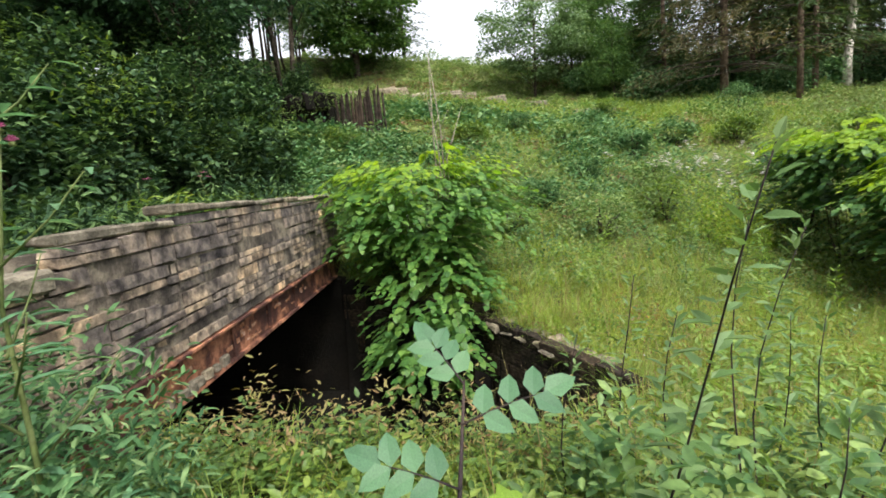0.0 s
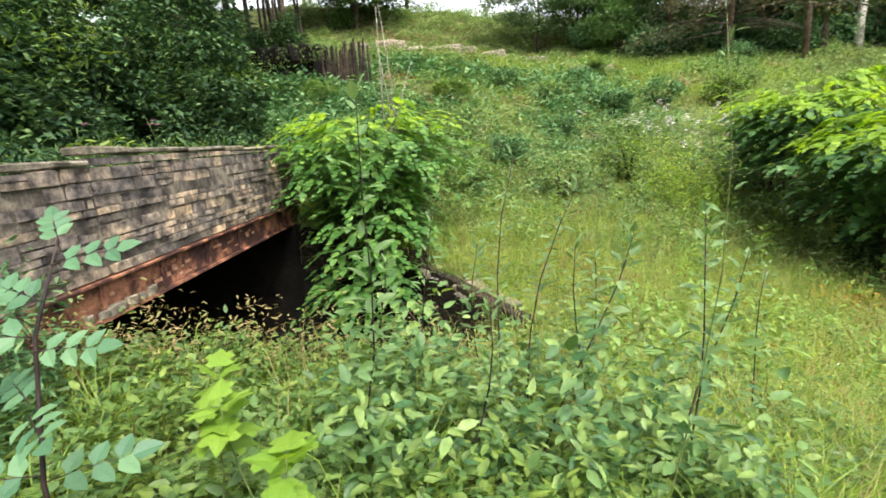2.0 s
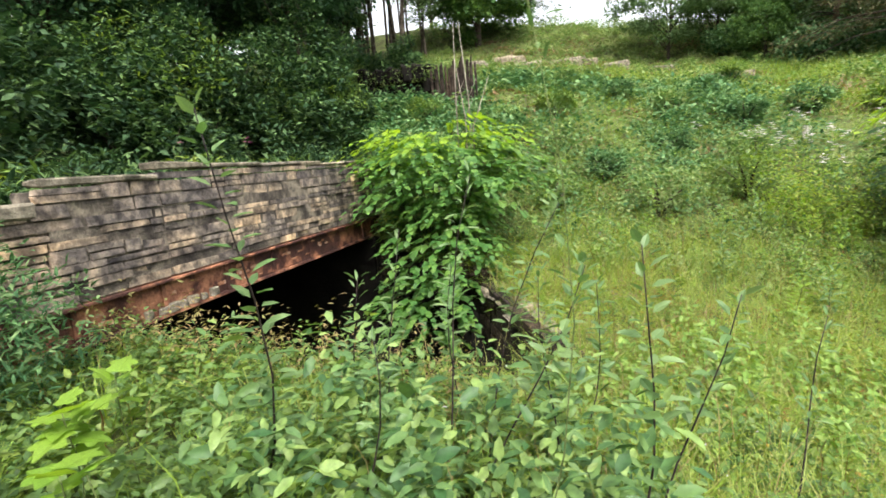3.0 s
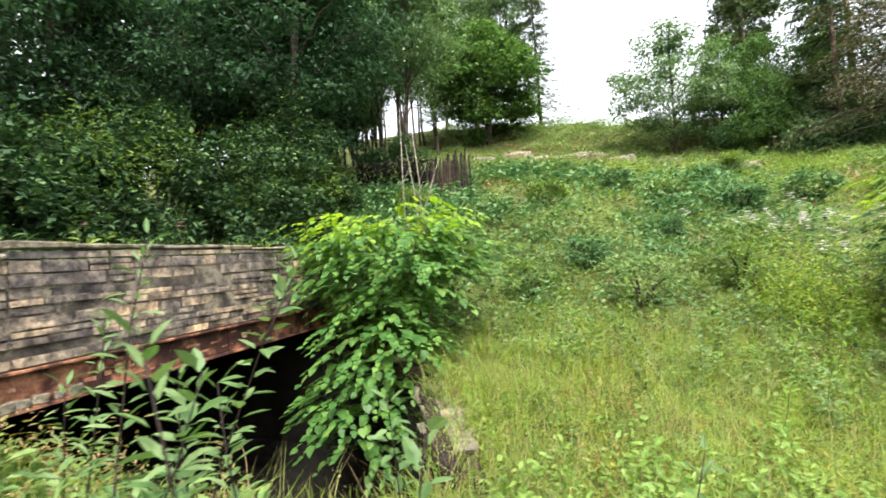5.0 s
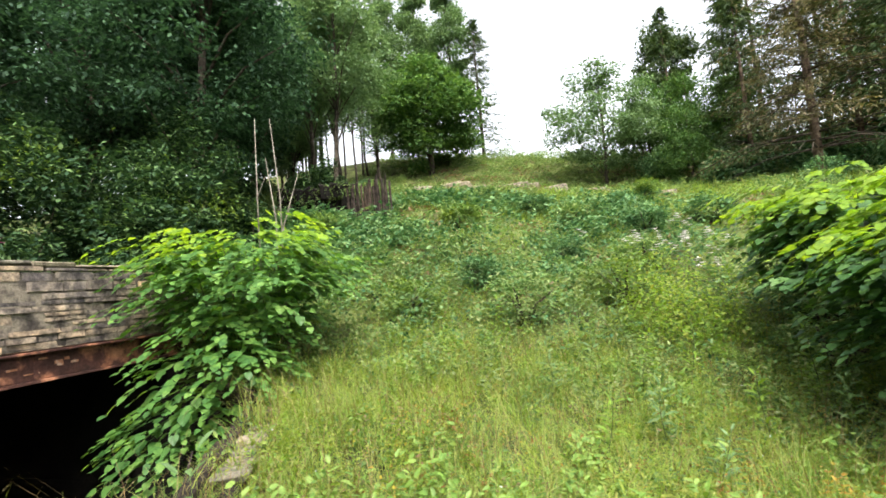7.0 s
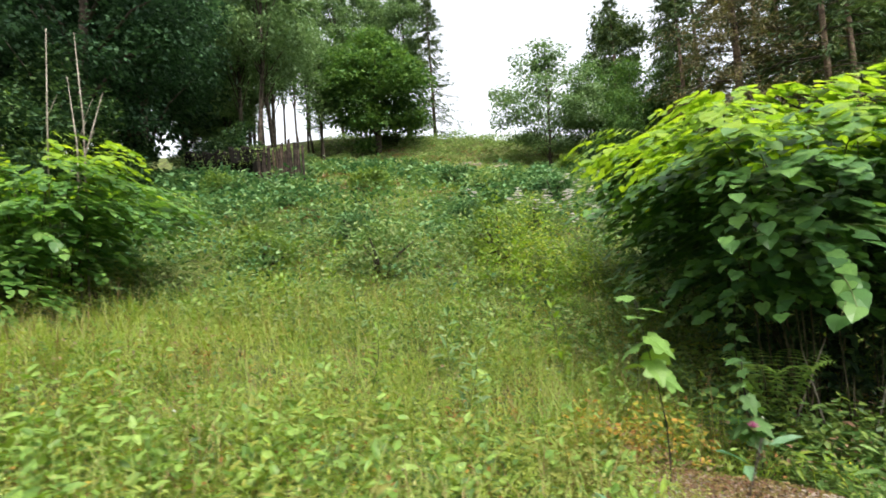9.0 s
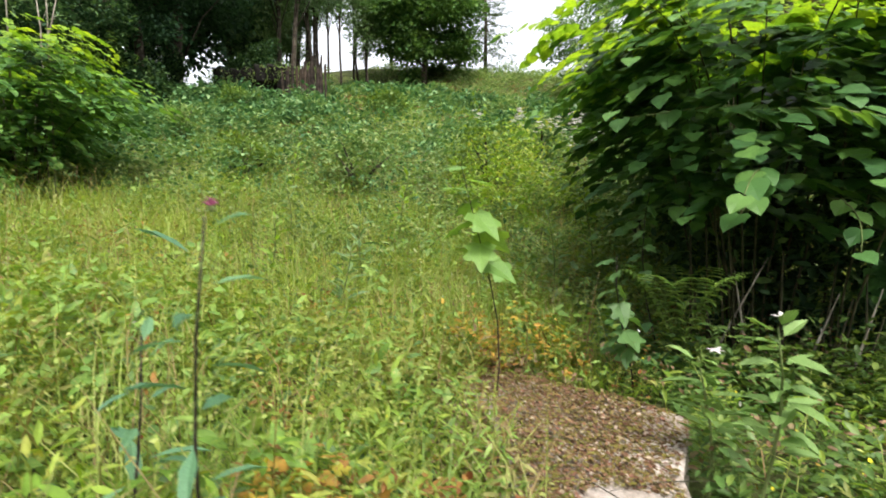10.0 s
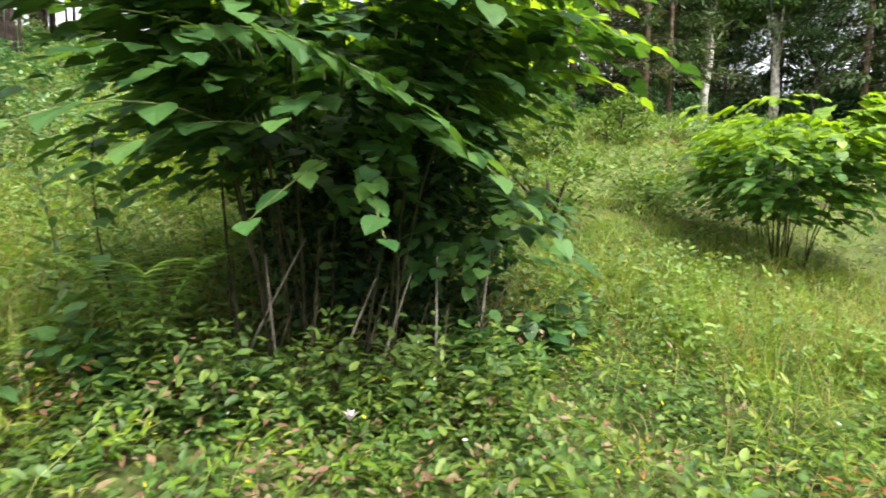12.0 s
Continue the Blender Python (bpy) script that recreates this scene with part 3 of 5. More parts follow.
again(tZ, -17, 27, "tall dark tree deep in the wood", 1.1, 0.5, LEFT)
again(tZ, -22, 22, "tall dark tree deep in the wood", 1.2, 1.5, LEFT)
again(tZ, -24, 30, "tall dark tree deep in the wood", 1.2, 2.5, LEFT)
again(tZ, -19, 34, "tall dark tree deep in the wood", 1.1, 3.5, LEFT)
again(tZ, -15.5, 5.5, "dark leafy tree beside the bridge approach", 0.95, 1.6, LEFT)
again(tZ, -13.5, -1.5, "dark leafy tree behind the near end of the bridge", 0.9, 1.9, LEFT)

again(tC, -9.8, 31, "slender mid-green tree with a feathery crown above pale stems", 1.2, 4.0, LEFT)
again(tC, -11.4, 33.5, "slender mid-green tree with a feathery crown above pale stems", 1.15, 5.5, LEFT, 0.15, 0.9)

THIN = "slim birches against the sky"
tD = place(broadleaf("birch_tree", 14, 15, 1.6, 6.0, 0.22, 3800, M_leafpale, M_bark, 0.11, 0.0, 40, 0.4), -12.6, 36, "slim birch with a sparse silvery crown, sky showing between the stems", 1.0, 0, THIN)
r0 = random.Random(5)
for k in range(13):
    x, y = -20 + 0.62 * k + r0.uniform(-0.4, 0.4), r0.uniform(38, 47)
    again(tD, x, y, "slim birch with a sparse silvery crown, sky showing between the stems", r0.uniform(0.8, 1.15), r0.uniform(0, 6), THIN)
for k, (x, y) in enumerate([(-16, 38), (-18.5, 37), (-12.4, 43)]):
    again(tD, x, y, "slim birch with low feathery twigs against the sky", 0.8, 1.1 * k, THIN, 2.6, 1.3)
for k, (x, y) in enumerate([(-15.8, 34.5), (-17.3, 36), (-18.6, 34.5)]):
    again(tD, x, y, "slim birch with low feathery twigs against the sky", 0.7, 0.7 + 1.3 * k, THIN, 3.4, 1.2)
tE = place(broadleaf("sycamore_tree", 15, 14, 4.9, 0.5, 0.34, 26000, M_leafsyc, M_bark, 0.25, 0, 130, 0.22), -7.9, 46.5, "rounded full green sycamore standing on the hill crest", 0.98, 0, "", -0.9, 0.15, 1.25)
tE2 = place(broadleaf("bushy_tree", 25, 13, 4.7, 0.4, 0.34, 10000, M_leafsyc, M_bark, 0.2, 0, 80, 0.26), 14.6, 45, "dense mid-green bushy tree below the pines", 0.7, 1, "")
tF = place(broadleaf("poplar_tree", 16, 22, 2.4, 5.0, 0.32, 13000, M_leafpale, M_bark, 0.18, 0, 80, 0.34), -7.9, 58, "tall pale poplar with a feathery crown behind the crest", 1.1, 0, "poplars behind the crest")
again(tF, -12.5, 60, "tall pale poplar with an upright feathery crown", 1.2, 2, "poplars behind the crest")
again(tF, -15.8, 57, "tall pale poplar, thin towards the top", 1.1, 4, "poplars behind the crest")
sp = place(conifer("spruce_tree", 17, 20, 3.0, 0.5, M_needle, M_bark, 0.16, 40, 0.4, False, 7), -4.3, 56, "narrow grey-green spruce behind the sycamore", 0.86, 0, "", 0, 0.15, 1.35)

tG = place(broadleaf("rowan_tree", 18, 11, 4.2, 1.0, 0.24, 11500, M_leafpale, M_bark, 0.10, 0, 62, 0.2), 7.6, 42.9, "airy pale-green young tree with several thin stems on the slope", 1.02, 0, "", 0, 0.15, 1.2)
again(tE2, 13.4, 40.5, "dense mid-green bushy tree at the edge of the pines", 0.58, 1, "", 0.8, 0.5)
again(tE2, 11.8, 47, "dark green bushy tree below the pines", 0.75, 3, "", 0.8, 0.6)
again(tE2, 17.0, 44, "dark green bushy tree under the pines", 0.7, 4, "", 0.8, 0.6)
PINES = "pines of the plantation"
pA = place(conifer("pine_tree", 19, 19, 6.3, 3.6, M_needlebr, M_pinebark, 0.27, 38, 0.32, True, 32), 18.2, 33.3, "tall brownish pine with long bare lower boughs and a ruddy trunk", 1.0, 0.4, PINES)
pB = place(conifer("pine_tree", 20, 18, 4.2, 1.5, M_needle, M_pinebark, 0.22, 30, 0.6, True, 8), 19.5, 50, "dark upright pine in the plantation", 0.9, 0, PINES)
pD = place(broadleaf("pine_tree", 27, 14.5, 3.5, 4.5, 0.36, 7000, M_needle, M_pinebark, 0.2, 0, 45, 0.24), 15.3, 55, "dark rounded pine against the sky", 1.0, 0, PINES)
pC = place(conifer("pine_tree", 21, 20, 4.0, 5.5, M_needle, M_pinebark, 0.2, 26, 0.6, True, 8), 22.5, 37.5, "tall dark pine with a bare trunk in a shady wood", 1.0, 0, PINES)
for k, (x, y, s, which) in enumerate([(17.2, 40, 0.9, 1), (20, 45, 1.1, 1), (24.5, 34, 1.0, 2), (26.5, 39, 1.05, 0), (21.8, 31.5, 1.0, 2), (29.5, 38.5, 1.1, 2), (24, 44, 1.1, 1), (31, 42, 1.1, 1),
                                      (34, 37, 1.1, 2), (36.5, 41, 1.1, 1), (38, 33, 1.05, 0), (29, 48, 1.2, 1), (41, 37, 1.1, 1), (35, 46, 1.2, 1), (33.5, 30, 0.95, 2), (40, 28, 1.0, 2), (44, 31, 1.1, 1), (43, 23, 1.0, 0), (47, 26, 1.1, 1),
                                      (45, 17, 1.0, 2), (48, 20, 1.1, 1), (14.5, 50, 0.8, 1)]):
    again((pA, pB, pC)[which], x, y, ("brownish pine with spreading dead-twigged boughs", "dark dense pine in the back of the wood", "tall pine with a bare ruddy trunk in shade")[which], s, 0.9 * k, PINES)
BIRCH = "pale birches at the wood's edge"
tH = place(broadleaf("birch_tree", 22, 17, 2.6, 4.0, 0.3, 6000, M_leafmid, M_birch, 0.28, 0.03, 40, 0.34), 28.0, 35.8, "birch with a thick pale trunk in front of the dark pines", 1.0, 0, BIRCH)
again(tH, 31.3, 34.2, "birch with a slim pale trunk before dark pines", 1.0, 2.2, BIRCH)
again(tH, 37.5, 31.0, "pale birch beside the shaded wood", 0.95, 3.2, BIRCH)
UNDER = "bushes under the pines"
for k, (x, y) in enumerate([(33, 33.2), (36.5, 30.5), (28.5, 39.0), (40.5, 29.5), (30.2, 37.5), (25.5, 36.0)]):
    again(tC, x, y, "slender mid-green tree between the trunks of the shady wood", 0.8, 1.3 * k, PINES, 0.15, 0.8)
tU = place(broadleaf("understorey_bush", 23, 3.0, 2.6, 0.0, 0.30, 3000, M_bramble, M_bark, 0.06, 0, 30, 0.34), 20.0, 36.5, "dark green bush in the shade of the pines", 1.0, 0, UNDER)
for k, (x, y, s) in enumerate([(-15.5, 36, 0.45), (-12.2, 40, 0.4), (-18, 33, 0.6), (15.5, 37.5, 0.9), (23, 35, 0.8), (26, 37, 0.9), (30.5, 37.5, 0.9), (34, 35, 0.9), (37, 35, 1.1), (41, 33, 1.1), (17.5, 43, 1.2), (12, 43.5, 0.8), (24, 40, 1.3), (28, 42, 1.4), (33, 40, 1.4), (38, 38, 1.4), (42, 28, 1.2), (44, 24, 1.2), (36, 28, 0.7)]):
    again(tU, x, y, "dark green bush in the shade of the pines", s, 1.7 * k, UNDER)

for k, (x, y, sc) in enumerate([(-0.6, 84, 0.34), (0.8, 88, 0.3), (2.0, 82, 0.28), (3.6, 86, 0.36), (5.2, 80, 0.42)]):
    again(sp, x, y, "small distant conifer beyond the crest", sc, 1.3 * k, "distant conifers", -1.2, sc * 1.3)

# trees that close the place behind the walker
for k, (x, y) in enumerate([(-8, -9), (-2, -14), (6, -15), (14, -13), (20, -8), (25, -1), (28, 8)]):
    again(tZ, x, y, "leafy tree across the clearing", 0.9, k, "trees across the clearing")


def shrub(name, seed, size, leaf, count, mat, label, at, group="", clumps=40, dens=0.27, shape=DIAMOND):
    r = np.random.default_rng(seed)
    x, y, z = at
    t = thing(name, label, "shrub", (x, y, z), group)
    size = np.array(size)
    c = np.array([0, 0, size[2] * 0.85])
    centres = blobs(r, clumps, c, size * 0.85, 0.35)
    centres[:, 2] = centres[:, 2].clip(0.1, None)
    for q in centres[::5]:
        tubes("branch", [([(0, 0, -0.3), tuple(q * np.array([0.4, 0.4, 0.55])), tuple(q)], [0.05, 0.03, 0.008])], M_bark, t, 5)
    who = r.integers(0, clumps, count)
    off = unit(r.normal(size=(count, 3))) * (r.uniform(0, 1, count) ** 0.4)[:, None] * size * dens
    P = centres[who] + off
    az = np.arctan2(off[:, 1], off[:, 0]) + r.normal(0, 0.7, count)
    spread("crown", shape, P, axes(az, r.normal(0.0, 0.45, count), r.normal(0, 0.4, count)), leaf * r.uniform(0.7, 1.3, count), mat, t)
    return t


HEDGE = "evergreen shrubs behind the parapet"
for k, (x, y, sx, sy, sz, cnt) in enumerate([(-4.3, 10.2, 1.4, 1.6, 1.9, 11000), (-6.4, 9.0, 1.8, 1.6, 2.5, 12000), (-8.2, 7.0, 1.8, 1.8, 2.8, 10000), (-5.4, 6.6, 1.4, 1.6, 1.6, 10000), (-6.0, 12.8, 1.8, 1.6, 2.6, 9000), (-5.0, 3.6, 1.4, 1.6, 1.6, 8000), (-8.0, 3.0, 1.7, 1.8, 2.1, 6000), (-10.0, 10.5, 2.0, 2.0, 3.2, 8000), (-5.4, 14.0, 1.0, 1.1, 1.0, 5000), (-9.4, 18.5, 1.6, 1.2, 1.3, 6000), (-6.2, 20.6, 1.6, 0.9, 1.4, 6000), (-8.6, 13.8, 1.9, 1.4, 2.5, 7000), (-11.5, 13.0, 2.0, 1.6, 2.8, 6000)]):
    shrub("evergreen_shrub", 40 + k, (sx, sy, sz), 0.14, cnt, M_shrub, "dense glossy green shrub with pale new shoots behind the parapet", (x, y, max(float(land(x, y)), 0.5 if 2.4 < y < 8.4 and x > -7.5 else -9)), HEDGE, 28)

for k, (x, y, z) in enumerate([(-4.0, 9.6, 1.6), (-4.9, 10.6, 2.6), (-3.6, 10.9, 1.9), (-5.6, 8.7, 2.9), (-4.4, 6.6, 2.0), (-6.4, 7.6, 3.2), (-4.6, 12.4, 2.4)]):
    r4 = np.random.default_rng(500 + k)
    P = np.array([x, y, z + 0.9]) + r4.normal(0, 1, (260, 3)) * np.array([0.4, 0.4, 0.28])
    tagged(spread("new_shoots", LANCE, P, axes(r4.uniform(0, 6.28, 260), r4.normal(0.35, 0.4, 260), r4.normal(0, 0.4, 260)), 0.11 * r4.uniform(0.6, 1.3, 260), M_herb), "pale new shoots tipping the evergreen shrubs", "undergrowth", kind="stuff")

BUSHES = "small bushes on the slope"
for k, (x, y, sz) in enumerate([(2.3, 12.2, 0.42), (-0.8, 15.5, 0.45), (-3.4, 15.8, 0.5), (4.2, 15.0, 0.4), (-1.8, 12.2, 0.45), (0.8, 17.5, 0.45), (6.5, 17.5, 0.5), (9.5, 13.5, 0.55), (11.8, 16, 0.7), (3.0, 21, 0.5), (13, 22, 0.7), (7.5, 24, 0.6), (16, 28, 0.9), (-2.0, 26, 0.5), (12.5, 12.0, 0.5), (15.5, 14, 0.8), (3.3, 10.6, 0.55), (5.2, 11.9, 0.6), (8.3, 11.6, 0.7), (7.6, 9.6, 0.55), (10.6, 11.0, 0.65), (9.9, 15.2, 0.6), (5.9, 14.2, 0.5), (1.2, 10.4, 0.45), (8.6, 19.0, 0.6), (4.4, 18.6, 0.5), (11.2, 19.5, 0.6), (6.2, 22.0, 0.5), (0.8, 22.5, 0.5), (14.6, 18.0, 0.7)]):
    shrub("slope_bush", 80 + k, (sz * 1.5, sz * 1.4, sz), 0.085 if y < 16 else 0.12, 1700, (M_bramble, M_hill, M_herb)[k % 3], "low dark green bush standing out of the hillside plants", (x, y, float(land(x, y))), BUSHES, 26, 0.34)

# ---- old timber posts and concrete on the slope ----
posts = thing("timber_palisade", "row of dark weathered timber posts holding back an earth bank", "fence", (-3.4, 19.2, float(land(-3.4, 19.2)) + 0.12))
r1 = random.Random(7)
for k in range(22):
    x = -0.62 + 0.082 * k + r1.uniform(-0.03, 0.03)
    h = r1.uniform(1.35, 1.8)
    w = r1.uniform(0.045, 0.07)
    bm = bmesh.new()
    bmesh.ops.create_cone(bm, segments=7, radius1=w, radius2=w * 0.75, depth=h, cap_ends=True)
    tx, ty, dy = r1.uniform(-0.07, 0.07), r1.uniform(-0.05, 0.05), r1.uniform(-0.1, 0.1)
    for v in bm.verts:
        up = (v.co.z + h / 2) / h
        v.co += Vector((x + tx * up + r1.uniform(-0.012, 0.012), dy + ty * up, h / 2 - 0.15 + (r1.uniform(-0.09, 0.09) if up > 0.5 else 0)))
    part("post", bm, M_post, posts)
bank = thing("stone_retaining_wall", "undercut earth and stone bank, its shadow painted near-black, topped with grass beside timber posts", "wall", (-5.6, 19.7, float(land(-5.6, 19.7)) - 0.2))
for k in range(24):
    x, z = -1.9 + 0.42 * (k % 8), 0.52 * (k // 8)
    # Near-black blocks paint the shadow beneath the bank's overhang.
    part("stone", block((x, -0.15 + 0.1 * (k % 3) - 0.12 * (k // 8), z - 0.1), (x + 0.41, 0.7, z + r1.uniform(0.45, 0.62)), r1, 0.11, 0.08), M_pit, bank)
for k, (x0, x1, y) in enumerate([(7.4, 9.9, 30.0)]):
    slab = thing("concrete_slab", "buff broken concrete slab lying on the grassy slope", "slab", ((x0 + x1) / 2, y, float(land((x0 + x1) / 2, y))))
    part("slab_body", block((-1.3, -0.4, -0.15), (1.3, 0.6, 0.32), r1, 0.05, 0.04), M_cope, slab)
for x, y in ((-0.4, 40.6), (1.5, 39.5), (-5, 41), (-2.5, 38), (0.6, 41.2), (-3.8, 39.4), (3.5, 37.5), (6.2, 35), (-6.5, 38.5)):
    rock = thing("rock_outcrop", "bare buff rock breaking through the hillside turf", "rock", (x, y, float(land(x, y))), "rocks on the hill")
    part("rock_body", block((-0.9, -0.5, -0.3), (0.9, 0.5, 0.5), r1, 0.2, 0.1), M_cope, rock)

near_slab = thing("concrete_slab", "mossy concrete slab under twigs and litter, sunk in grass", "slab", (6.95, 5.45, -1.4))
bm = bmesh.new()
outline = [(-0.15, -1.05), (0.36, -1.05), (0.33, -0.64), (0.3, -0.3), (0.38, -0.02), (0.43, 0.25), (0.2, 0.41), (-0.07, 0.5), (-0.35, 0.62), (-0.6, 0.72), (-0.68, 0.55), (-0.42, 0.15), (-0.27, -0.3), (-0.17, -0.65)]
top = [bm.verts.new((x, y, 0.02 * math.sin(3 * x))) for x, y in outline]
bot = [bm.verts.new((x * 1.05, y * 1.03, -0.35)) for x, y in outline]
bm.faces.new(top)
for k in range(len(top)):
    bm.faces.new((bot[k], bot[(k + 1) % len(top)], top[(k + 1) % len(top)], top[k]))
bmesh.ops.bevel(bm, geom=[e for e in bm.edges if all(v in top for v in e.verts)], offset=0.02, segments=2, affect="EDGES")
part("slab_body", bm, M_concrete, near_slab)

# ---- ground cover ----
TRACK = [(0.2, 0.0), (2.0, -0.1), (3.3, 1.3), (5.2, 2.3), (7.4, 3.7), (9.0, 4.6)]


def from_track(x, y):
    d = np.full(np.shape(x), 1e9)
    for (ax, ay), (bx, by) in zip(TRACK, TRACK[1:]):
        t = (((x - ax) * (bx - ax) + (y - ay) * (by - ay)) / ((bx - ax) ** 2 + (by - ay) ** 2)).clip(0, 1)
        d = np.minimum(d, np.hypot(x - ax - t * (bx - ax), y - ay - t * (by - ay)))
    return d


def pattern(x, y, s, k):
    return 0.5 + 0.25 * (np.sin(s * x + 1.7 * k + 1.5 * np.sin(0.7 * s * y + k)) + np.sin(1.3 * s * y + 2.3 * k + 1.2 * np.sin(0.9 * s * x)))


def clear_of(x, y, slab=True):
    bad = inside(x, y, PIT) | ((x < -1.8) & (x > -8) & (y > 2.3) & (y < 8.4))
    bad |= (x > -7.6) & (x < -2.0) & (y > 17.6) & (y < 19.7)
    if slab:
        bad |= (x > 6.9 - 0.42 * (y - 4.6).clip(-1, 1.2)) & (x < 7.34) & (y > 4.3) & (y < 6.1)
    return ~bad


def sites(seed, n, box, near=1.0, fall=3.0, keep=None, slab=True):
    """Random places on the ground, thinning out away from the walk."""
    r = np.random.default_rng(seed)
    out = []
    have = 0
    while have < n:
        x, y = r.uniform(box[0], box[1], 200000), r.uniform(box[2], box[3], 200000)
        d = from_track(x, y)
        w = 1 / (1 + (np.maximum(d - near, 0) / fall) ** 2)
        w *= (d > 0.42)
        if keep is not None:
            w = w * keep(x, y)
        k = (r.uniform(0, 1, len(x)) < w) & clear_of(x, y, slab)
        out.append(np.stack([x[k], y[k]], -1))
        have += k.sum()
    q = np.concatenate(out)[:n]
    return q[:, 0], q[:, 1], r


def cover(name, label, seed, n, box, shape, mat, size, high, tilt, near=1.0, fall=3.0, keep=None, wide=None, grow=7.0, slab=True):
    x, y, r = sites(seed, n, box, near, fall, keep, slab)
    d = from_track(x, y)
    k = (d / grow).clip(1, 3.2)
    z = land(x, y) + r.uniform(0, 1, n) ** 1.3 * high * (0.6 + 0.8 * pattern(x, y, 1.1, seed)) * np.minimum(k, 1.6)
    fr = axes(r.uniform(0, 2 * math.pi, n), r.normal(tilt[0], tilt[1], n), r.normal(0, 0.4, n))
    s = size * r.uniform(0.55, 1.35, n) * k
    ob = spread(name, shape, np.stack([x, y, z], -1), fr, s, mat, None, None if wide is None else wide * r.uniform(0.7, 1.4, n) * k)
    return tagged(ob, label, "undergrowth", kind="stuff")



XL = lambda x, y: np.interp(x, [-1, 1.5], [0.25, 1]) * np.interp(y, [0.5, 2.5, 9, 11.5], [0.5, 1, 1, 0.12])
SHADE = lambda x, y: np.where((np.hypot(x - 8.6, y - 7.6) < 1.9), 0.08, 1) * np.where((x > 7.3) & (y < 7.5), 0.12, 1)
HERBY = lambda x, y: np.where((x > 4.2) & (x < 6.8) & (y < 6.0), 0.6, 1)
meadow = lambda x, y: XL(x, y) * SHADE(x, y) * HERBY(x, y) * (0.3 + pattern(x, y, 1.3, 3) ** 2)


def tussocks(name, label, seed, n, blades, box, mat, length, radius, near, fall, keep, wide=0.007, lean=1.15, grow=6):
    """Grass that fans out of its tufts and flops over."""
    x, y, r = sites(seed, n, box, near, fall, keep)
    k = (from_track(x, y) / grow).clip(1, 3)
    who = np.repeat(np.arange(n), blades)
    m = len(who)
    a, u = r.uniform(0, 2 * math.pi, m), r.uniform(0, 1, m) ** 0.7
    R = radius * r.uniform(0.6, 1.4, n) * k
    px, py = x[who] + R[who] * u * np.cos(a), y[who] + R[who] * u * np.sin(a)
    ok = clear_of(px, py) & (from_track(px, py) > 0.36)
    tall = length * r.uniform(0.55, 1.25, n)[who] * r.uniform(0.6, 1.15, m) * k[who] ** 0.4
    L, W, N = axes(a + r.normal(0, 0.8, m), lean - 0.45 * u + r.normal(0, 0.22, m), r.normal(0, 0.5, m))
    P = np.stack([px, py, land(px, py)], -1)
    ob = spread(name, BLADE, P[ok], (L[ok], W[ok], N[ok]), tall[ok], mat, None, (wide * r.uniform(0.7, 1.4, m) * k[who])[ok])
    return tagged(ob, label, "undergrowth", kind="stuff")


tussocks("meadow_grass", "tall yellow-green meadow grass, flopping in tussocks", 1, 1650, 40, (-3, 14, -1.5, 14), M_grass, 0.46, 0.17, 1.0, 3.6, meadow, 0.0055)
cover("hill_grass", "rough pale grass on the upper slope", 2, 42000, (-16, 30, 11, 58), BLADE, M_hillgrass, 0.062, 0.02, (0.95, 0.4), 8.0, 60, lambda x, y: 0.1 + pattern(x, y, 0.6, 5) ** 2 * np.interp(y, [14, 26], [0.25, 1]), 0.010, 7)
cover("hill_herbs", "patchy brambles and herbs covering the hillside", 4, 36000, (-16, 30, 9, 58), DIAMOND, M_hill, 0.07, 0.04, (0.3, 0.4), 8, 50, lambda x, y: 0.4 + pattern(x, y, 0.8, 1), None, 6)
cover("slope_grass", "soft yellow-green grass among the hillside plants", 41, 26000, (-3, 18, 8, 34), BLADE, M_grass, 0.24, 0.05, (1.05, 0.4), 9, 22, lambda x, y: np.interp(x, [-3, 2], [0.15, 1]) * (0.15 + pattern(x, y, 0.8, 7) ** 2), 0.006, 9)
cover("low_herbs", "low mixed herbs with small bright leaves", 3, 45000, (-4, 16, -2, 16), DIAMOND, M_herb, 0.055, 0.10, (0.25, 0.4), 1.0, 3.0, None, None, 6)
cover("dry_stems", "straw-coloured seed heads and dead stems among the grass", 6, 4500, (-2, 14, 1.5, 12), BLADE, M_straw, 0.40, 0.03, (1.25, 0.22), 1, 3, meadow, 0.006, 6)


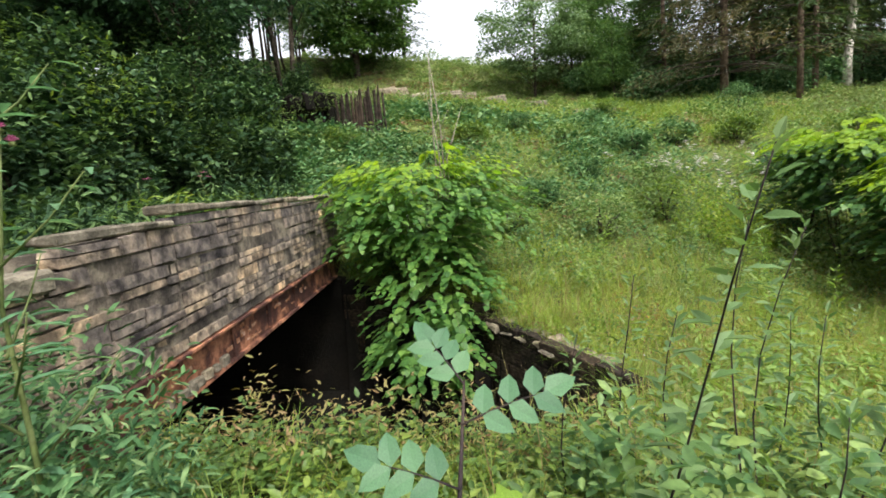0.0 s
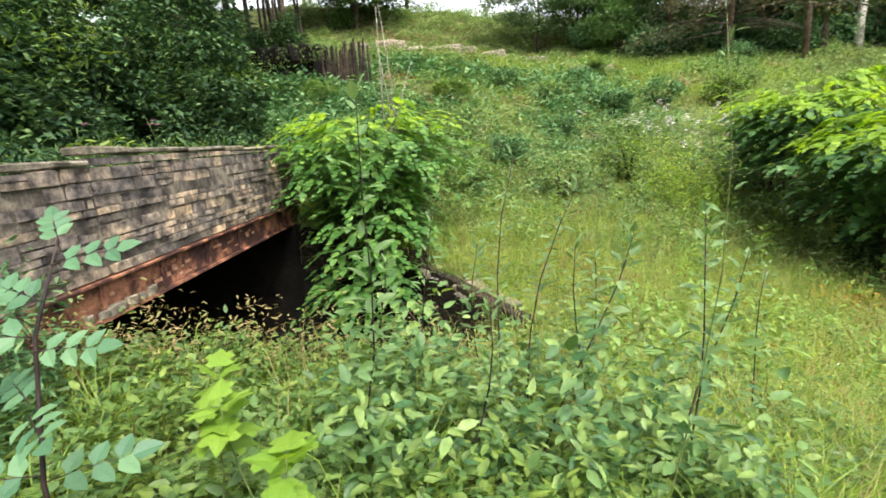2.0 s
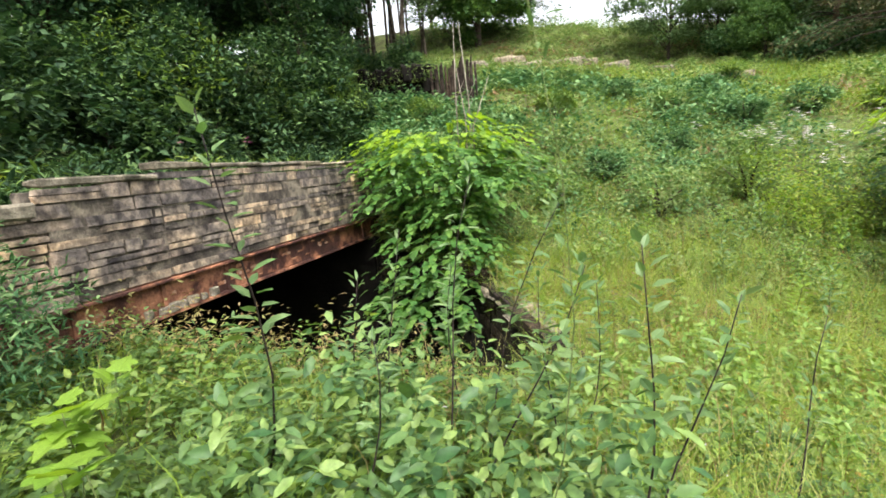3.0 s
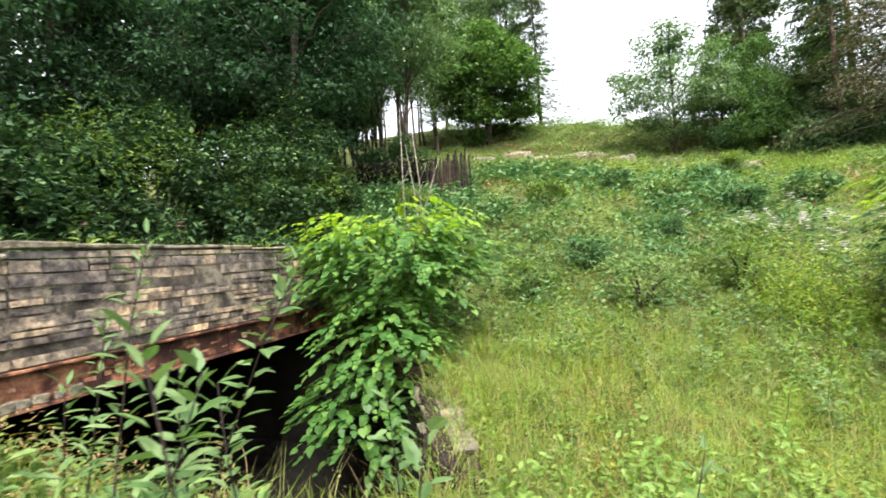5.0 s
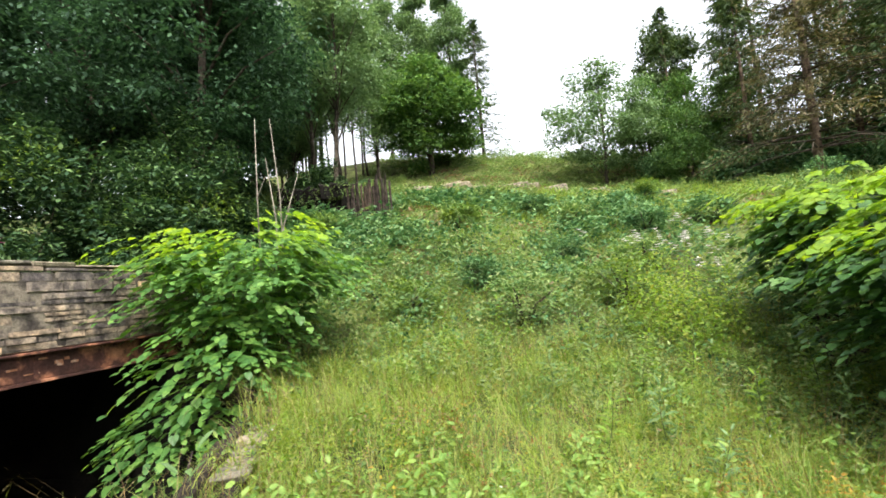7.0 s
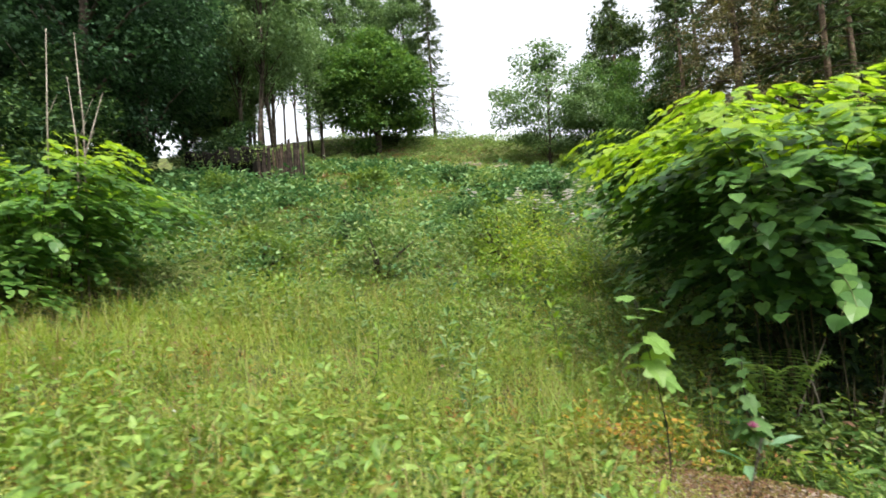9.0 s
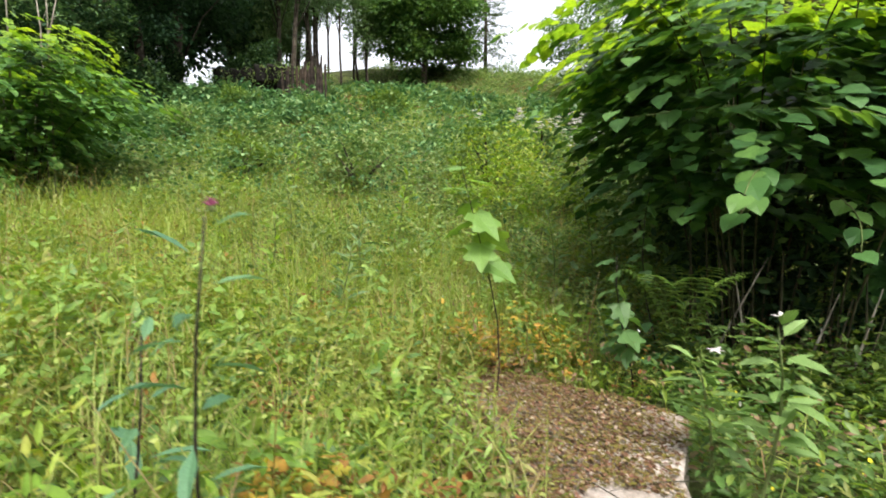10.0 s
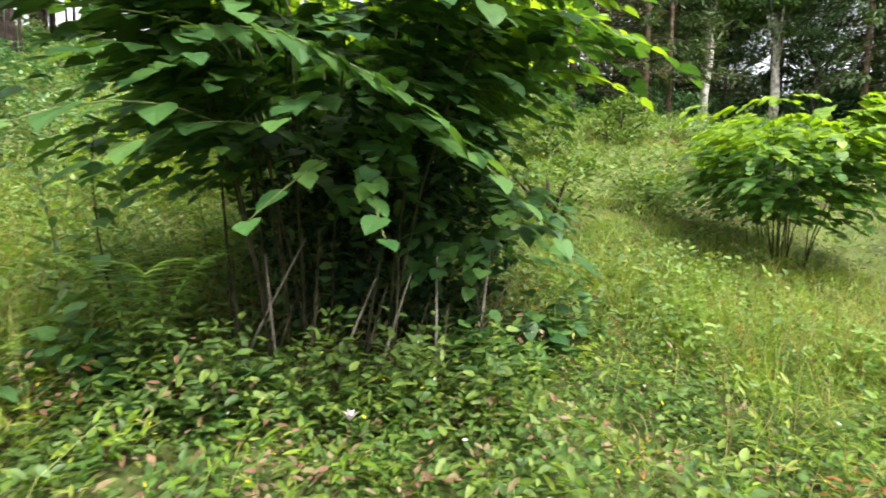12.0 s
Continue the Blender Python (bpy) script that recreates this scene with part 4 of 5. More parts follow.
def clumps(name, label, seed, n, leaves, box, shape, mat, leaf, radius, height, near, fall, keep=None, grow=9.0, pts=None):
    """Bushy little plants: leaves over uneven domes, bigger and coarser far off."""
    if pts is None:
        x, y, r = sites(seed, n, box, near, fall, keep)
    else:
        r = np.random.default_rng(seed)
        x, y = np.array(pts, float).T
        n = len(x)
    k = (from_track(x, y) / grow).clip(0.8, 2.2)
    R = radius * r.uniform(0.5, 1.3, n) * k ** 0.6
    H = height * r.uniform(0.4, 1.3, n) * k ** 0.35
    who = np.repeat(np.arange(n), leaves)
    m = len(who)
    a = r.uniform(0, 2 * math.pi, m)
    u = r.uniform(0, 1, m) ** 0.55
    px, py = x[who] + R[who] * u * np.cos(a), y[who] + R[who] * u * np.sin(a)
    dome = np.sqrt((1 - 0.9 * u ** 2).clip(0, 1)) * H[who] * r.uniform(0.45, 1.08, m)
    P = np.stack([px, py, land(px, py) + dome], -1)
    fr = axes(a + r.normal(0, 0.7, m), r.normal(0.15, 0.4, m), r.normal(0, 0.4, m))
    ok = clear_of(px, py) & (from_track(px, py) > 0.6)
    L, W, N = (q[ok] for q in fr)
    ob = spread(name, shape, P[ok], (L, W, N), (leaf * r.uniform(0.6, 1.4, m) * k[who])[ok], mat)
    return tagged(ob, label, "undergrowth", kind="stuff")


clumps("bramble_patch", "dark green bramble tangle on the middle slope", 11, 640, 66, (-8, 8, 9, 24), DIAMOND, M_bramble, 0.10, 0.62, 0.6, 8, 60, lambda x, y: np.interp(pattern(x, y, 0.5, 2), [0.35, 0.6], [0.15, 1]) * np.interp(x, [-3, 5], [1, 0.5]))
clumps("hillside_plants", "bushy mid-green plants scattered over the hillside", 12, 1500, 46, (-15, 28, 9, 56), DIAMOND, M_hill, 0.085, 0.42, 0.5, 8, 60, lambda x, y: 0.2 + pattern(x, y, 0.9, 6))
clumps("pale_plants", "pale yellowish tufts dotted over the hillside", 13, 330, 34, (-8, 26, 9, 50), LANCE, M_hillgrass, 0.085, 0.34, 0.4, 8, 60, lambda x, y: pattern(x, y, 0.9, 9) ** 2)
clumps("brown_patches", "dead brown bracken in low patches", 14, 260, 40, (-8, 20, 9, 52), DIAMOND, M_brown, 0.08, 0.6, 0.16, 8, 60, lambda x, y: pattern(x, y, 0.7, 12) ** 3)
clumps("near_herbs", "leafy herbs crowding the path with broad fresh leaves", 15, 800, 34, (-3.5, 3.6, 0.6, 4), OVAL, M_herb, 0.075, 0.17, 0.36, 1.2, 3)
clumps("willow_thicket", "leafy willow shoots thronging the foreground", 24, 60, 60, None, OVAL, M_willowmass, 0.088, 0.2, 0.8, 2, 3, pts=[(0.75 + 1.5 * (0.5 + 0.5 * math.sin(5.1 * k)), 1.3 + 1.1 * (0.5 + 0.5 * math.sin(3.3 * k + 1)) + 0.15 * math.sin(7.0 * k)) for k in range(46)])
clumps("broad_herbs", "fresh broad-leaved balsam and dock in front of the slab", 25, 60, 50, None, LANCE, M_leafy, 0.08, 0.2, 0.43, 2, 3, pts=[(4.3 + 2.1 * (0.5 + 0.5 * math.sin(5.3 * k)), 4.0 + 2.0 * (0.5 + 0.5 * math.sin(3.1 * k + 2))) for k in range(80)])
clumps("slab_end_growth", "rusty dead growth heaped at the end of a mossy slab", 50, 50, 60, None, LANCE, M_brown, 0.07, 0.16, 0.24, 2, 3, pts=[(6.28 + 0.07 * k, 6.22 - 0.02 * k + 0.05 * math.sin(4 * k)) for k in range(9)] + [(6.3 + 0.04 * k, 5.75 - 0.1 * k) for k in range(8)])
clumps("meadow_herbs", "bushy herbs standing among meadow grass", 16, 900, 28, (0, 14, 2, 12), OVAL, M_herb, 0.062, 0.16, 0.36, 1.0, 4, lambda x, y: 0.15 + pattern(x, y, 1.5, 4) ** 2)
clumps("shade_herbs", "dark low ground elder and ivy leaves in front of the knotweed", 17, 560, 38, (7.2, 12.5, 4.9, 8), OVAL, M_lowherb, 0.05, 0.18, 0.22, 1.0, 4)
clumps("light_herbs", "pale fresh herbs scattered before the knotweed", 26, 150, 24, (7.2, 12.5, 4.9, 7.6), LANCE, M_grass, 0.095, 0.14, 0.24, 1.0, 4)
clumps("crest_plants", "uneven low bushes and tall herbs along the crest", 43, 50, 130, None, DIAMOND, M_hill, 0.09, 0.65, 0.75, 2, 3, pts=[(-6.5 + 0.42 * k + 0.5 * math.sin(3 * k), 49.5 + 2.6 * math.sin(1.9 * k)) for k in range(44)])
cover("tall_grass_heads", "slender seeding grass standing above the meadow", 44, 1600, (0, 14, 2, 12), BLADE, M_straw, 0.62, 0.05, (1.38, 0.14), 1, 4, lambda x, y: meadow(x, y) * pattern(x, y, 0.9, 8) * (from_track(x, y) > 0.8), 0.0045, 8)
cover("seeding_grass", "soft haze of pale green seeding grass over the meadow", 47, 6500, (0, 14, 2, 12), BLADE, M_seed, 0.5, 0.12, (1.2, 0.3), 1, 4, lambda x, y: XL(x, y) * SHADE(x, y) * HERBY(x, y) * (0.15 + pattern(x, y, 1.0, 2)) * (from_track(x, y) > 0.5), 0.0038, 8)
clumps("grass_panicles", "feathery seed heads hovering over the meadow", 48, 420, 46, (0.5, 13, 2.4, 11.5), DIAMOND, M_seed, 0.022, 0.2, 0.62, 1.0, 4, lambda x, y: XL(x, y) * SHADE(x, y) * pattern(x, y, 1.0, 2) * (from_track(x, y) > 0.8))
clumps("leafy_meadow_plants", "mixed yellow-green leafy plants among the meadow grass", 49, 1300, 34, (1.5, 13, 2, 12), LANCE, M_leafy, 0.058, 0.16, 0.32, 1.0, 4, lambda x, y: XL(x, y) * SHADE(x, y) * (0.15 + pattern(x, y, 1.7, 6) ** 2))
clumps("slab_side_straw", "straw and thin green grass falling over a slab's edge", 51, 50, 40, None, LANCE, M_straw, 0.07, 0.09, 0.3, 2, 3, pts=[(6.82 - 0.027 * k + 0.03 * math.sin(5 * k), 4.65 + 0.085 * k) for k in range(13)])
clumps("yellow_bits", "yellowing and orange leaves scattered low in the meadow", 52, 330, 18, (2.0, 11.5, 2.6, 9.5), OVAL, M_yellow, 0.042, 0.14, 0.26, 1.0, 4, lambda x, y: np.where((x > 7.3) & (y < 7.5), 0.25, 1) * (0.1 + pattern(x, y, 1.9, 5) ** 2))
clumps("pale_meadow_plants", "pale broad-leaved herbs standing in the meadow", 53, 240, 40, (2.0, 12.5, 3.2, 11), OVAL, M_fresh, 0.085, 0.2, 0.5, 1.0, 4, lambda x, y: SHADE(x, y) * pattern(x, y, 1.2, 14) ** 2 * (from_track(x, y) > 0.9))
clumps("bush_foot_herbs", "tall leafy herbs and nettles at the foot of the big knotweed", 54, 60, 70, None, OVAL, M_herb, 0.07, 0.16, 0.5, 2, 3, pts=[(7.25 + 0.062 * k, 6.62 + 0.14 * math.sin(2.3 * k)) for k in range(34)])
clumps("bush_foot_leaves", "broad dull leaves round the foot of the big knotweed", 55, 60, 26, None, HEART, M_deep, 0.11, 0.2, 0.45, 2, 3, pts=[(7.1 + 0.11 * k, 6.75 + 0.12 * math.sin(3.3 * k)) for k in range(8)] + [(9.0 + 0.1 * k, 7.0 + 0.08 * k) for k in range(9)])
clumps("slab_right_herbs", "fresh low herbs lapping over a slab's shaded edge", 56, 60, 44, None, OVAL, M_herb, 0.05, 0.11, 0.24, 2, 3, pts=[(7.46 + 0.02 * math.sin(5 * k), 4.5 + 0.085 * k) for k in range(16)])
clumps("bare_crest_patches", "pinkish-brown dead growth on bare ground near the crest", 57, 60, 150, None, DIAMOND, M_brown, 0.075, 0.7, 0.3, 2, 3, pts=[(-6.0 + 0.62 * k + 0.5 * math.sin(3 * k), 42.0 + 2.6 * math.sin(1.7 * k)) for k in range(15)] + [(-2.0 + 1.1 * k, 33 + 2.5 * math.sin(2.1 * k)) for k in range(7)] + [(-1.0 + 1.5 * k, 16 + 2.0 * math.sin(2.6 * k)) for k in range(6)])
clumps("soft_green_patches", "fresh lush patches of fine green grass and clover", 58, 260, 70, (1.5, 12.5, 2.4, 11), LANCE, M_fresh, 0.06, 0.22, 0.34, 1.0, 4, lambda x, y: XL(x, y) * SHADE(x, y) * pattern(x, y, 0.8, 16) ** 2)
clumps("rosy_plants", "rusty and rosy ageing herbs in the meadow", 45, 110, 26, (1.5, 12.5, 3.5, 11), OVAL, M_brown, 0.05, 0.2, 0.36, 1.0, 5, lambda x, y: pattern(x, y, 0.9, 11) ** 3 * (from_track(x, y) > 0.7))
clumps("bush_side_herbs", "leafy herbs crowding the sides of the big knotweed", 46, 50, 46, None, OVAL, M_herb, 0.075, 0.26, 0.62, 2, 3, pts=[(6.9 + 0.5 * (0.5 + 0.5 * math.sin(5.3 * k)), 6.9 + 1.9 * k / 26) for k in range(27)] + [(10.0 + 1.4 * (0.5 + 0.5 * math.sin(4.7 * k)), 7.6 + 2.8 * k / 34) for k in range(35)])
clumps("bare_patches", "brown dead growth below the crest", 39, 50, 60, None, DIAMOND, M_brown, 0.07, 0.5, 0.14, 2, 3, pts=[(-5.5 + 0.5 * k + 0.4 * math.sin(3 * k), 38.0 + 1.8 * math.sin(1.9 * k)) for k in range(20)] + [(7.4 + 0.28 * k, 30.6 + 0.5 * math.sin(2 * k)) for k in range(12)] + [(2.0 + 0.2 * k, 9.0 + 0.3 * math.sin(2 * k)) for k in range(5)])
clumps("brown_bits", "brown dying leaves scattered through the meadow", 33, 380, 16, (2.5, 12.5, 3.0, 10.5), OVAL, M_red, 0.045, 0.12, 0.28, 1.0, 4, lambda x, y: np.where((x > 7.3) & (y < 7.5), 0.06, 1))
clumps("dead_bits", "dead brown leaves among low herbs", 34, 120, 14, (7.4, 12.0, 4.9, 7.5), OVAL, M_brown, 0.05, 0.12, 0.2, 1.0, 4)
clumps("mixed_plants", "tangle of herbs behind the meadow", 18, 560, 40, (-1.5, 10, 7.5, 14), OVAL, M_hill, 0.08, 0.28, 0.5, 3, 8)
clumps("pit_edge_plants", "seeding docks and pale weeds along the lip of the pit", 19, 170, 40, None, LANCE, M_straw, 0.06, 0.14, 0.6, 1, 3, pts=[(x, 2.95 + 0.12 * math.sin(9 * x) - (0.25 if k % 2 else 0)) for k, x in enumerate(np.linspace(-1.7, 1.3, 60))])
clumps("pit_edge_herbs", "green herbs spilling over the lip of the pit", 20, 170, 40, None, OVAL, M_herb, 0.06, 0.2, 0.55, 1, 3, pts=[(x, 2.7 + 0.2 * math.sin(7 * x)) for x in np.linspace(-2.4, 1.6, 55)])
clumps("wall_top_plants", "straw-coloured grass and herbs creeping over the wing wall", 27, 50, 34, None, LANCE, M_grass, 0.10, 0.13, 0.22, 1, 3, pts=[(2.15 - 1.1 * k / 22 + 0.12 * math.sin(5 * k), 4.5 + 2.1 * k / 22) for k in range(23)] + [(0.5 - 1.8 * k / 14 + 0.3, 6.9 + 1.3 * k / 14) for k in range(15)])
clumps("wall_top_straw", "dead grass lying along the wing wall", 28, 50, 22, None, LANCE, M_brown, 0.09, 0.14, 0.14, 1, 3, pts=[(2.0 - 1.1 * k / 16, 4.45 + 2.1 * k / 16) for k in range(17)])
clumps("yellow_plants", "yellowing willowherb in a tall bushy stand", 21, 50, 110, None, OVAL, M_grass, 0.085, 0.4, 1.5, 2, 3, pts=[(5.9 + 1.0 * math.cos(2.4 * k) * math.sqrt(k / 24), 10.6 + 1.0 * math.sin(2.4 * k) * math.sqrt(k / 24)) for k in range(24)])
cover("buttercups", "tiny yellow buttercups among the grass", 36, 260, (5.5, 11, 3.5, 8), OVAL, M_lemon, 0.02, 0.35, (0.4, 0.4), 1, 4)
cover("small_white_flowers", "tiny white and lilac flowers among the grass", 37, 220, (1, 12, 2, 12), OVAL, M_white, 0.022, 0.4, (0.4, 0.4), 1, 5)
clumps("orange_plants", "yellow and orange dying herbs beside the slab", 22, 50, 60, None, OVAL, M_yellow, 0.055, 0.2, 0.4, 2, 3, pts=[(6.45 + 0.45 * math.cos(2.4 * k) * math.sqrt(k / 16), 6.35 + 0.3 * math.sin(2.4 * k) * math.sqrt(k / 16)) for k in range(16)])
clumps("yellow_low_plants", "yellow-green cranesbill leaves beside the slab", 29, 50, 60, None, LOBED, M_yellow, 0.055, 0.15, 0.26, 2, 3, pts=[(6.1 + 0.07 * k, 4.35 + 0.12 * (k % 3)) for k in range(11)])
clumps("red_plants", "reddish dying herbs along the slab's edge", 23, 50, 45, None, OVAL, M_red, 0.05, 0.16, 0.32, 2, 3, pts=[(6.05 + 0.08 * k, 4.55 + 0.07 * (k % 3)) for k in range(9)] + [(6.35, 6.1), (6.5, 6.2), (2.2, 8.9), (2.6, 9.1), (3.9, 9.6), (9.9, 5.7), (10.3, 6.0)])


def free_cover(name, label, seed, n, lo, hi, shape, mat, size, tilt=(0.2, 0.5)):
    r = np.random.default_rng(seed)
    P = r.uniform(lo, hi, (n, 3))
    P[:, 2] -= 0.35 * np.abs(pattern(P[:, 0], P[:, 1], 2.2, seed)) * (hi[2] - lo[2])
    ob = spread(name, shape, P, axes(r.uniform(0, 6.28, n), r.normal(*tilt, n), r.normal(0, 0.4, n)), size * r.uniform(0.6, 1.4, n), mat)
    return tagged(ob, label, "undergrowth", kind="stuff")


free_cover("bank_top_plants", "grass and herbs hanging over an undercut earth bank", 42, 5200, (-8.0, 19.25, 4.65), (-2.9, 21.3, 5.35), DIAMOND, M_hill, 0.10, (-0.2, 0.5))
free_cover("deck_plants", "nettles and balsam growing thickly behind the parapet", 30, 16000, (-4.6, 1.4, 0.5), (-2.3, 9.0, 1.75), LANCE, M_shrub, 0.12)
free_cover("deck_plants_bright", "fresh green nettles behind the parapet", 31, 3500, (-4.2, 1.4, 0.6), (-2.35, 9.0, 1.7), LANCE, M_herb, 0.12)
free_cover("bank_plants", "bright feathery herbs heaped against the bridge's near end", 32, 8000, (-2.7, 0.9, -0.2), (-1.05, 2.3, 0.95), LANCE, M_bramble, 0.07)

rr2 = random.Random(91)
for k in range(7):
    y = 3.32 + 0.13 * k + rr2.uniform(-0.03, 0.03)
    w = rr2.uniform(0.05, 0.09)
    b = thing("loose_stone", "pale broken stone lying on a rusty girder's flange", "stone", (PX - 0.04, y, 0.036), "rubble on the girder")
    part("stone_body", block((-0.035, -w, 0), (0.03, w * 0.5, rr2.uniform(0.05, 0.10)), rr2, 0.012, 0.012), M_cope, b)

free_cover("corner_plants", "tall feathery herbs crowding the near corner", 38, 8500, (-1.95, 0.95, -0.1), (-0.72, 1.75, 1.34), LANCE, M_bramble, 0.06)

# ---- knotweed ----


def knotweed(name, label, at, height, reach, canes, seed, leaf, group, big=300, extra=None, shoots=8, low=0.42, droop=0.42, mat=None, mat1=None, young=None, tops=0.86, arches=(), hang=-0.17):
    """A stand of canes that arch outward, with layered sprays of heart-shaped leaves. young: lime material that paints
    the lit tops.
    """
    r = np.random.default_rng(seed)
    t = thing(name, label, "knotweed bush", at, group)
    P, AZ, PI, RO, S = [], [], [], [], []
    starts = []
    for k in range(canes):
        a = 2.4 * k + r.normal(0, 0.3)
        rho = reach * math.sqrt((k + 0.5) / canes) * r.uniform(0.8, 1.1)
        top = height * r.uniform(0.85, 1.05) * (1 - droop * (rho / reach) ** 2)
        u = np.linspace(0, 1, 7)
        b = r.uniform(0.05, 0.42) * reach * np.array([math.cos(a), math.sin(a)]) + r.normal(0, 0.06, 2)
        line = np.stack([b[0] + math.cos(a) * rho * 0.85 * u ** 1.25, b[1] + math.sin(a) * rho * 0.85 * u ** 1.25, top * (1 - (1 - u) ** 2)], -1)
        if k % 4 == 0:
            tubes("cane", [(line, np.linspace(0.009, 0.003, 7))], M_cane, t, 5)
        for j in range(shoots):
            v = r.uniform(low, 1.0)
            p = np.array([np.interp(v, u, line[:, c]) for c in range(3)])
            lift = 0.12 * math.sin(2.3 * a + seed)
            p[2] = 0.27 * round((p[2] + lift) / 0.27) - lift + r.normal(0, 0.035)
            starts.append((p, a + r.normal(0, 0.7), reach * r.uniform(0.22, 0.48), 8))
    for centre, size, number in extra or ():
        for k in range(number):
            d = unit(r.normal(size=(1, 3)))[0] * r.uniform(0.75, 1.0)
            starts.append((np.array(centre) + d * np.array(size), math.atan2(d[1], d[0]) + r.normal(0, 0.5), 0.45, 7))
    for p0, sa, ln, count in starts:
        rise = r.uniform(0.05, 0.3)
        for q in range(count):
            w = (q + 1) / count
            side = 1 if q % 2 else -1
            P.append(p0 + np.array([math.cos(sa) * ln * w, math.sin(sa) * ln * w, rise * ln * w - 0.5 * ln * w * w]))
            AZ.append(sa + side * r.uniform(0.4, 1.0) * (1.1 - 0.8 * w))
            PI.append(r.normal(hang, 0.17) - 0.2 * w)
            RO.append(side * 0.12 + r.normal(0, 0.18))
            S.append(leaf * r.uniform(0.6, 1.15) * (1.08 - 0.35 * w))
    bulk = len(P)
    bonus = []
    for a0, a1, a2, count, size in arches:
        # Small-leaved side sprays are pushed to the lime too, as lit leaves.
        bonus += [3.0 if size < 0.125 and young else 0.0] * count
        a0, a1, a2 = (np.array(q) - np.array(at) for q in (a0, a1, a2))
        u = np.linspace(0, 1, 9)[:, None]
        line = a0 * (1 - u) ** 2 + 2 * u * (1 - u) * a1 + u * u * a2
        tubes("side_branch", [(line, np.linspace(0.006, 0.002, 9))], M_greenstem, t, 5)
        for q in range(count):
            w = (q + 1) / count
            p = np.array([np.interp(w, u[:, 0], line[:, c]) for c in range(3)])
            d = a2 - a0
            side = 1 if q % 2 else -1
            P.append(p)
            AZ.append(math.atan2(d[1], d[0]) + side * r.uniform(0.5, 0.9) * (1.15 - 0.6 * w))
            PI.append(r.normal(-0.5, 0.15))
            RO.append(side * 0.1 + r.normal(0, 0.12))
            S.append(size * r.uniform(0.8, 1.1) * (1.1 - 0.35 * w))
    P, AZ, PI, RO, S = map(np.array, (P, AZ, PI, RO, S))
    front = np.array([7.0, 3.5, 0]) - np.array(at)
    rank = -(P @ unit(front[None])[0] + 0.3 * P[:, 2])
    rank[bulk:] = -99
    order = np.argsort(rank)
    keep, rest = order[:big], order[big:]
    fr = axes(AZ, PI, RO)
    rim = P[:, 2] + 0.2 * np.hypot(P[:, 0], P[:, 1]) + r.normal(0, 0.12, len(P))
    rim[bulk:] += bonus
    # The highest leaves take the lime, painting the light on the bush top.
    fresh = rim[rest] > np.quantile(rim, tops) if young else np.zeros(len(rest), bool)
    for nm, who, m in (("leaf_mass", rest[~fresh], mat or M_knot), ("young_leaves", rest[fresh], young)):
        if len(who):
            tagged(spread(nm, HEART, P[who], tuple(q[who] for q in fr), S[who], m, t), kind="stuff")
    bases = []
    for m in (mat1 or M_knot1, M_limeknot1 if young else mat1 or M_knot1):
        base = bpy.data.meshes.new("leaf")
        base.from_pydata([(x, y, z) for x, y, z in HEART[0]], [], HEART[1])
        base.materials.append(m)
        bases.append(base)
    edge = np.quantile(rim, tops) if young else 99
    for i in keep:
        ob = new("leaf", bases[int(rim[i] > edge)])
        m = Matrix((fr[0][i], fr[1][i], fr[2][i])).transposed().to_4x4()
        ob.matrix_basis = Matrix.Translation(P[i]) @ m @ Matrix.Diagonal((S[i], S[i], S[i], 1))
        ob.parent = t
    return t


KW = "stands of knotweed"
# Dark leaf ball added behind the canes to stand for the bush's inner shade.
r6 = np.random.default_rng(66)
P = np.array([8.5, 8.0, -0.7]) + unit(r6.normal(size=(5200, 3))) * (r6.uniform(0, 1, 5200) ** 0.4)[:, None] * np.array([1.0, 0.7, 1.05])
tagged(spread("ivy_thicket", OVAL, P, axes(r6.uniform(0, 6.28, 5200), r6.normal(-0.2, 0.5, 5200), r6.normal(0, 0.5, 5200)), 0.1 * r6.uniform(0.6, 1.4, 5200), M_shrub), "dark leaves added behind the knotweed canes for the shade inside the bush", "undergrowth", kind="stuff")
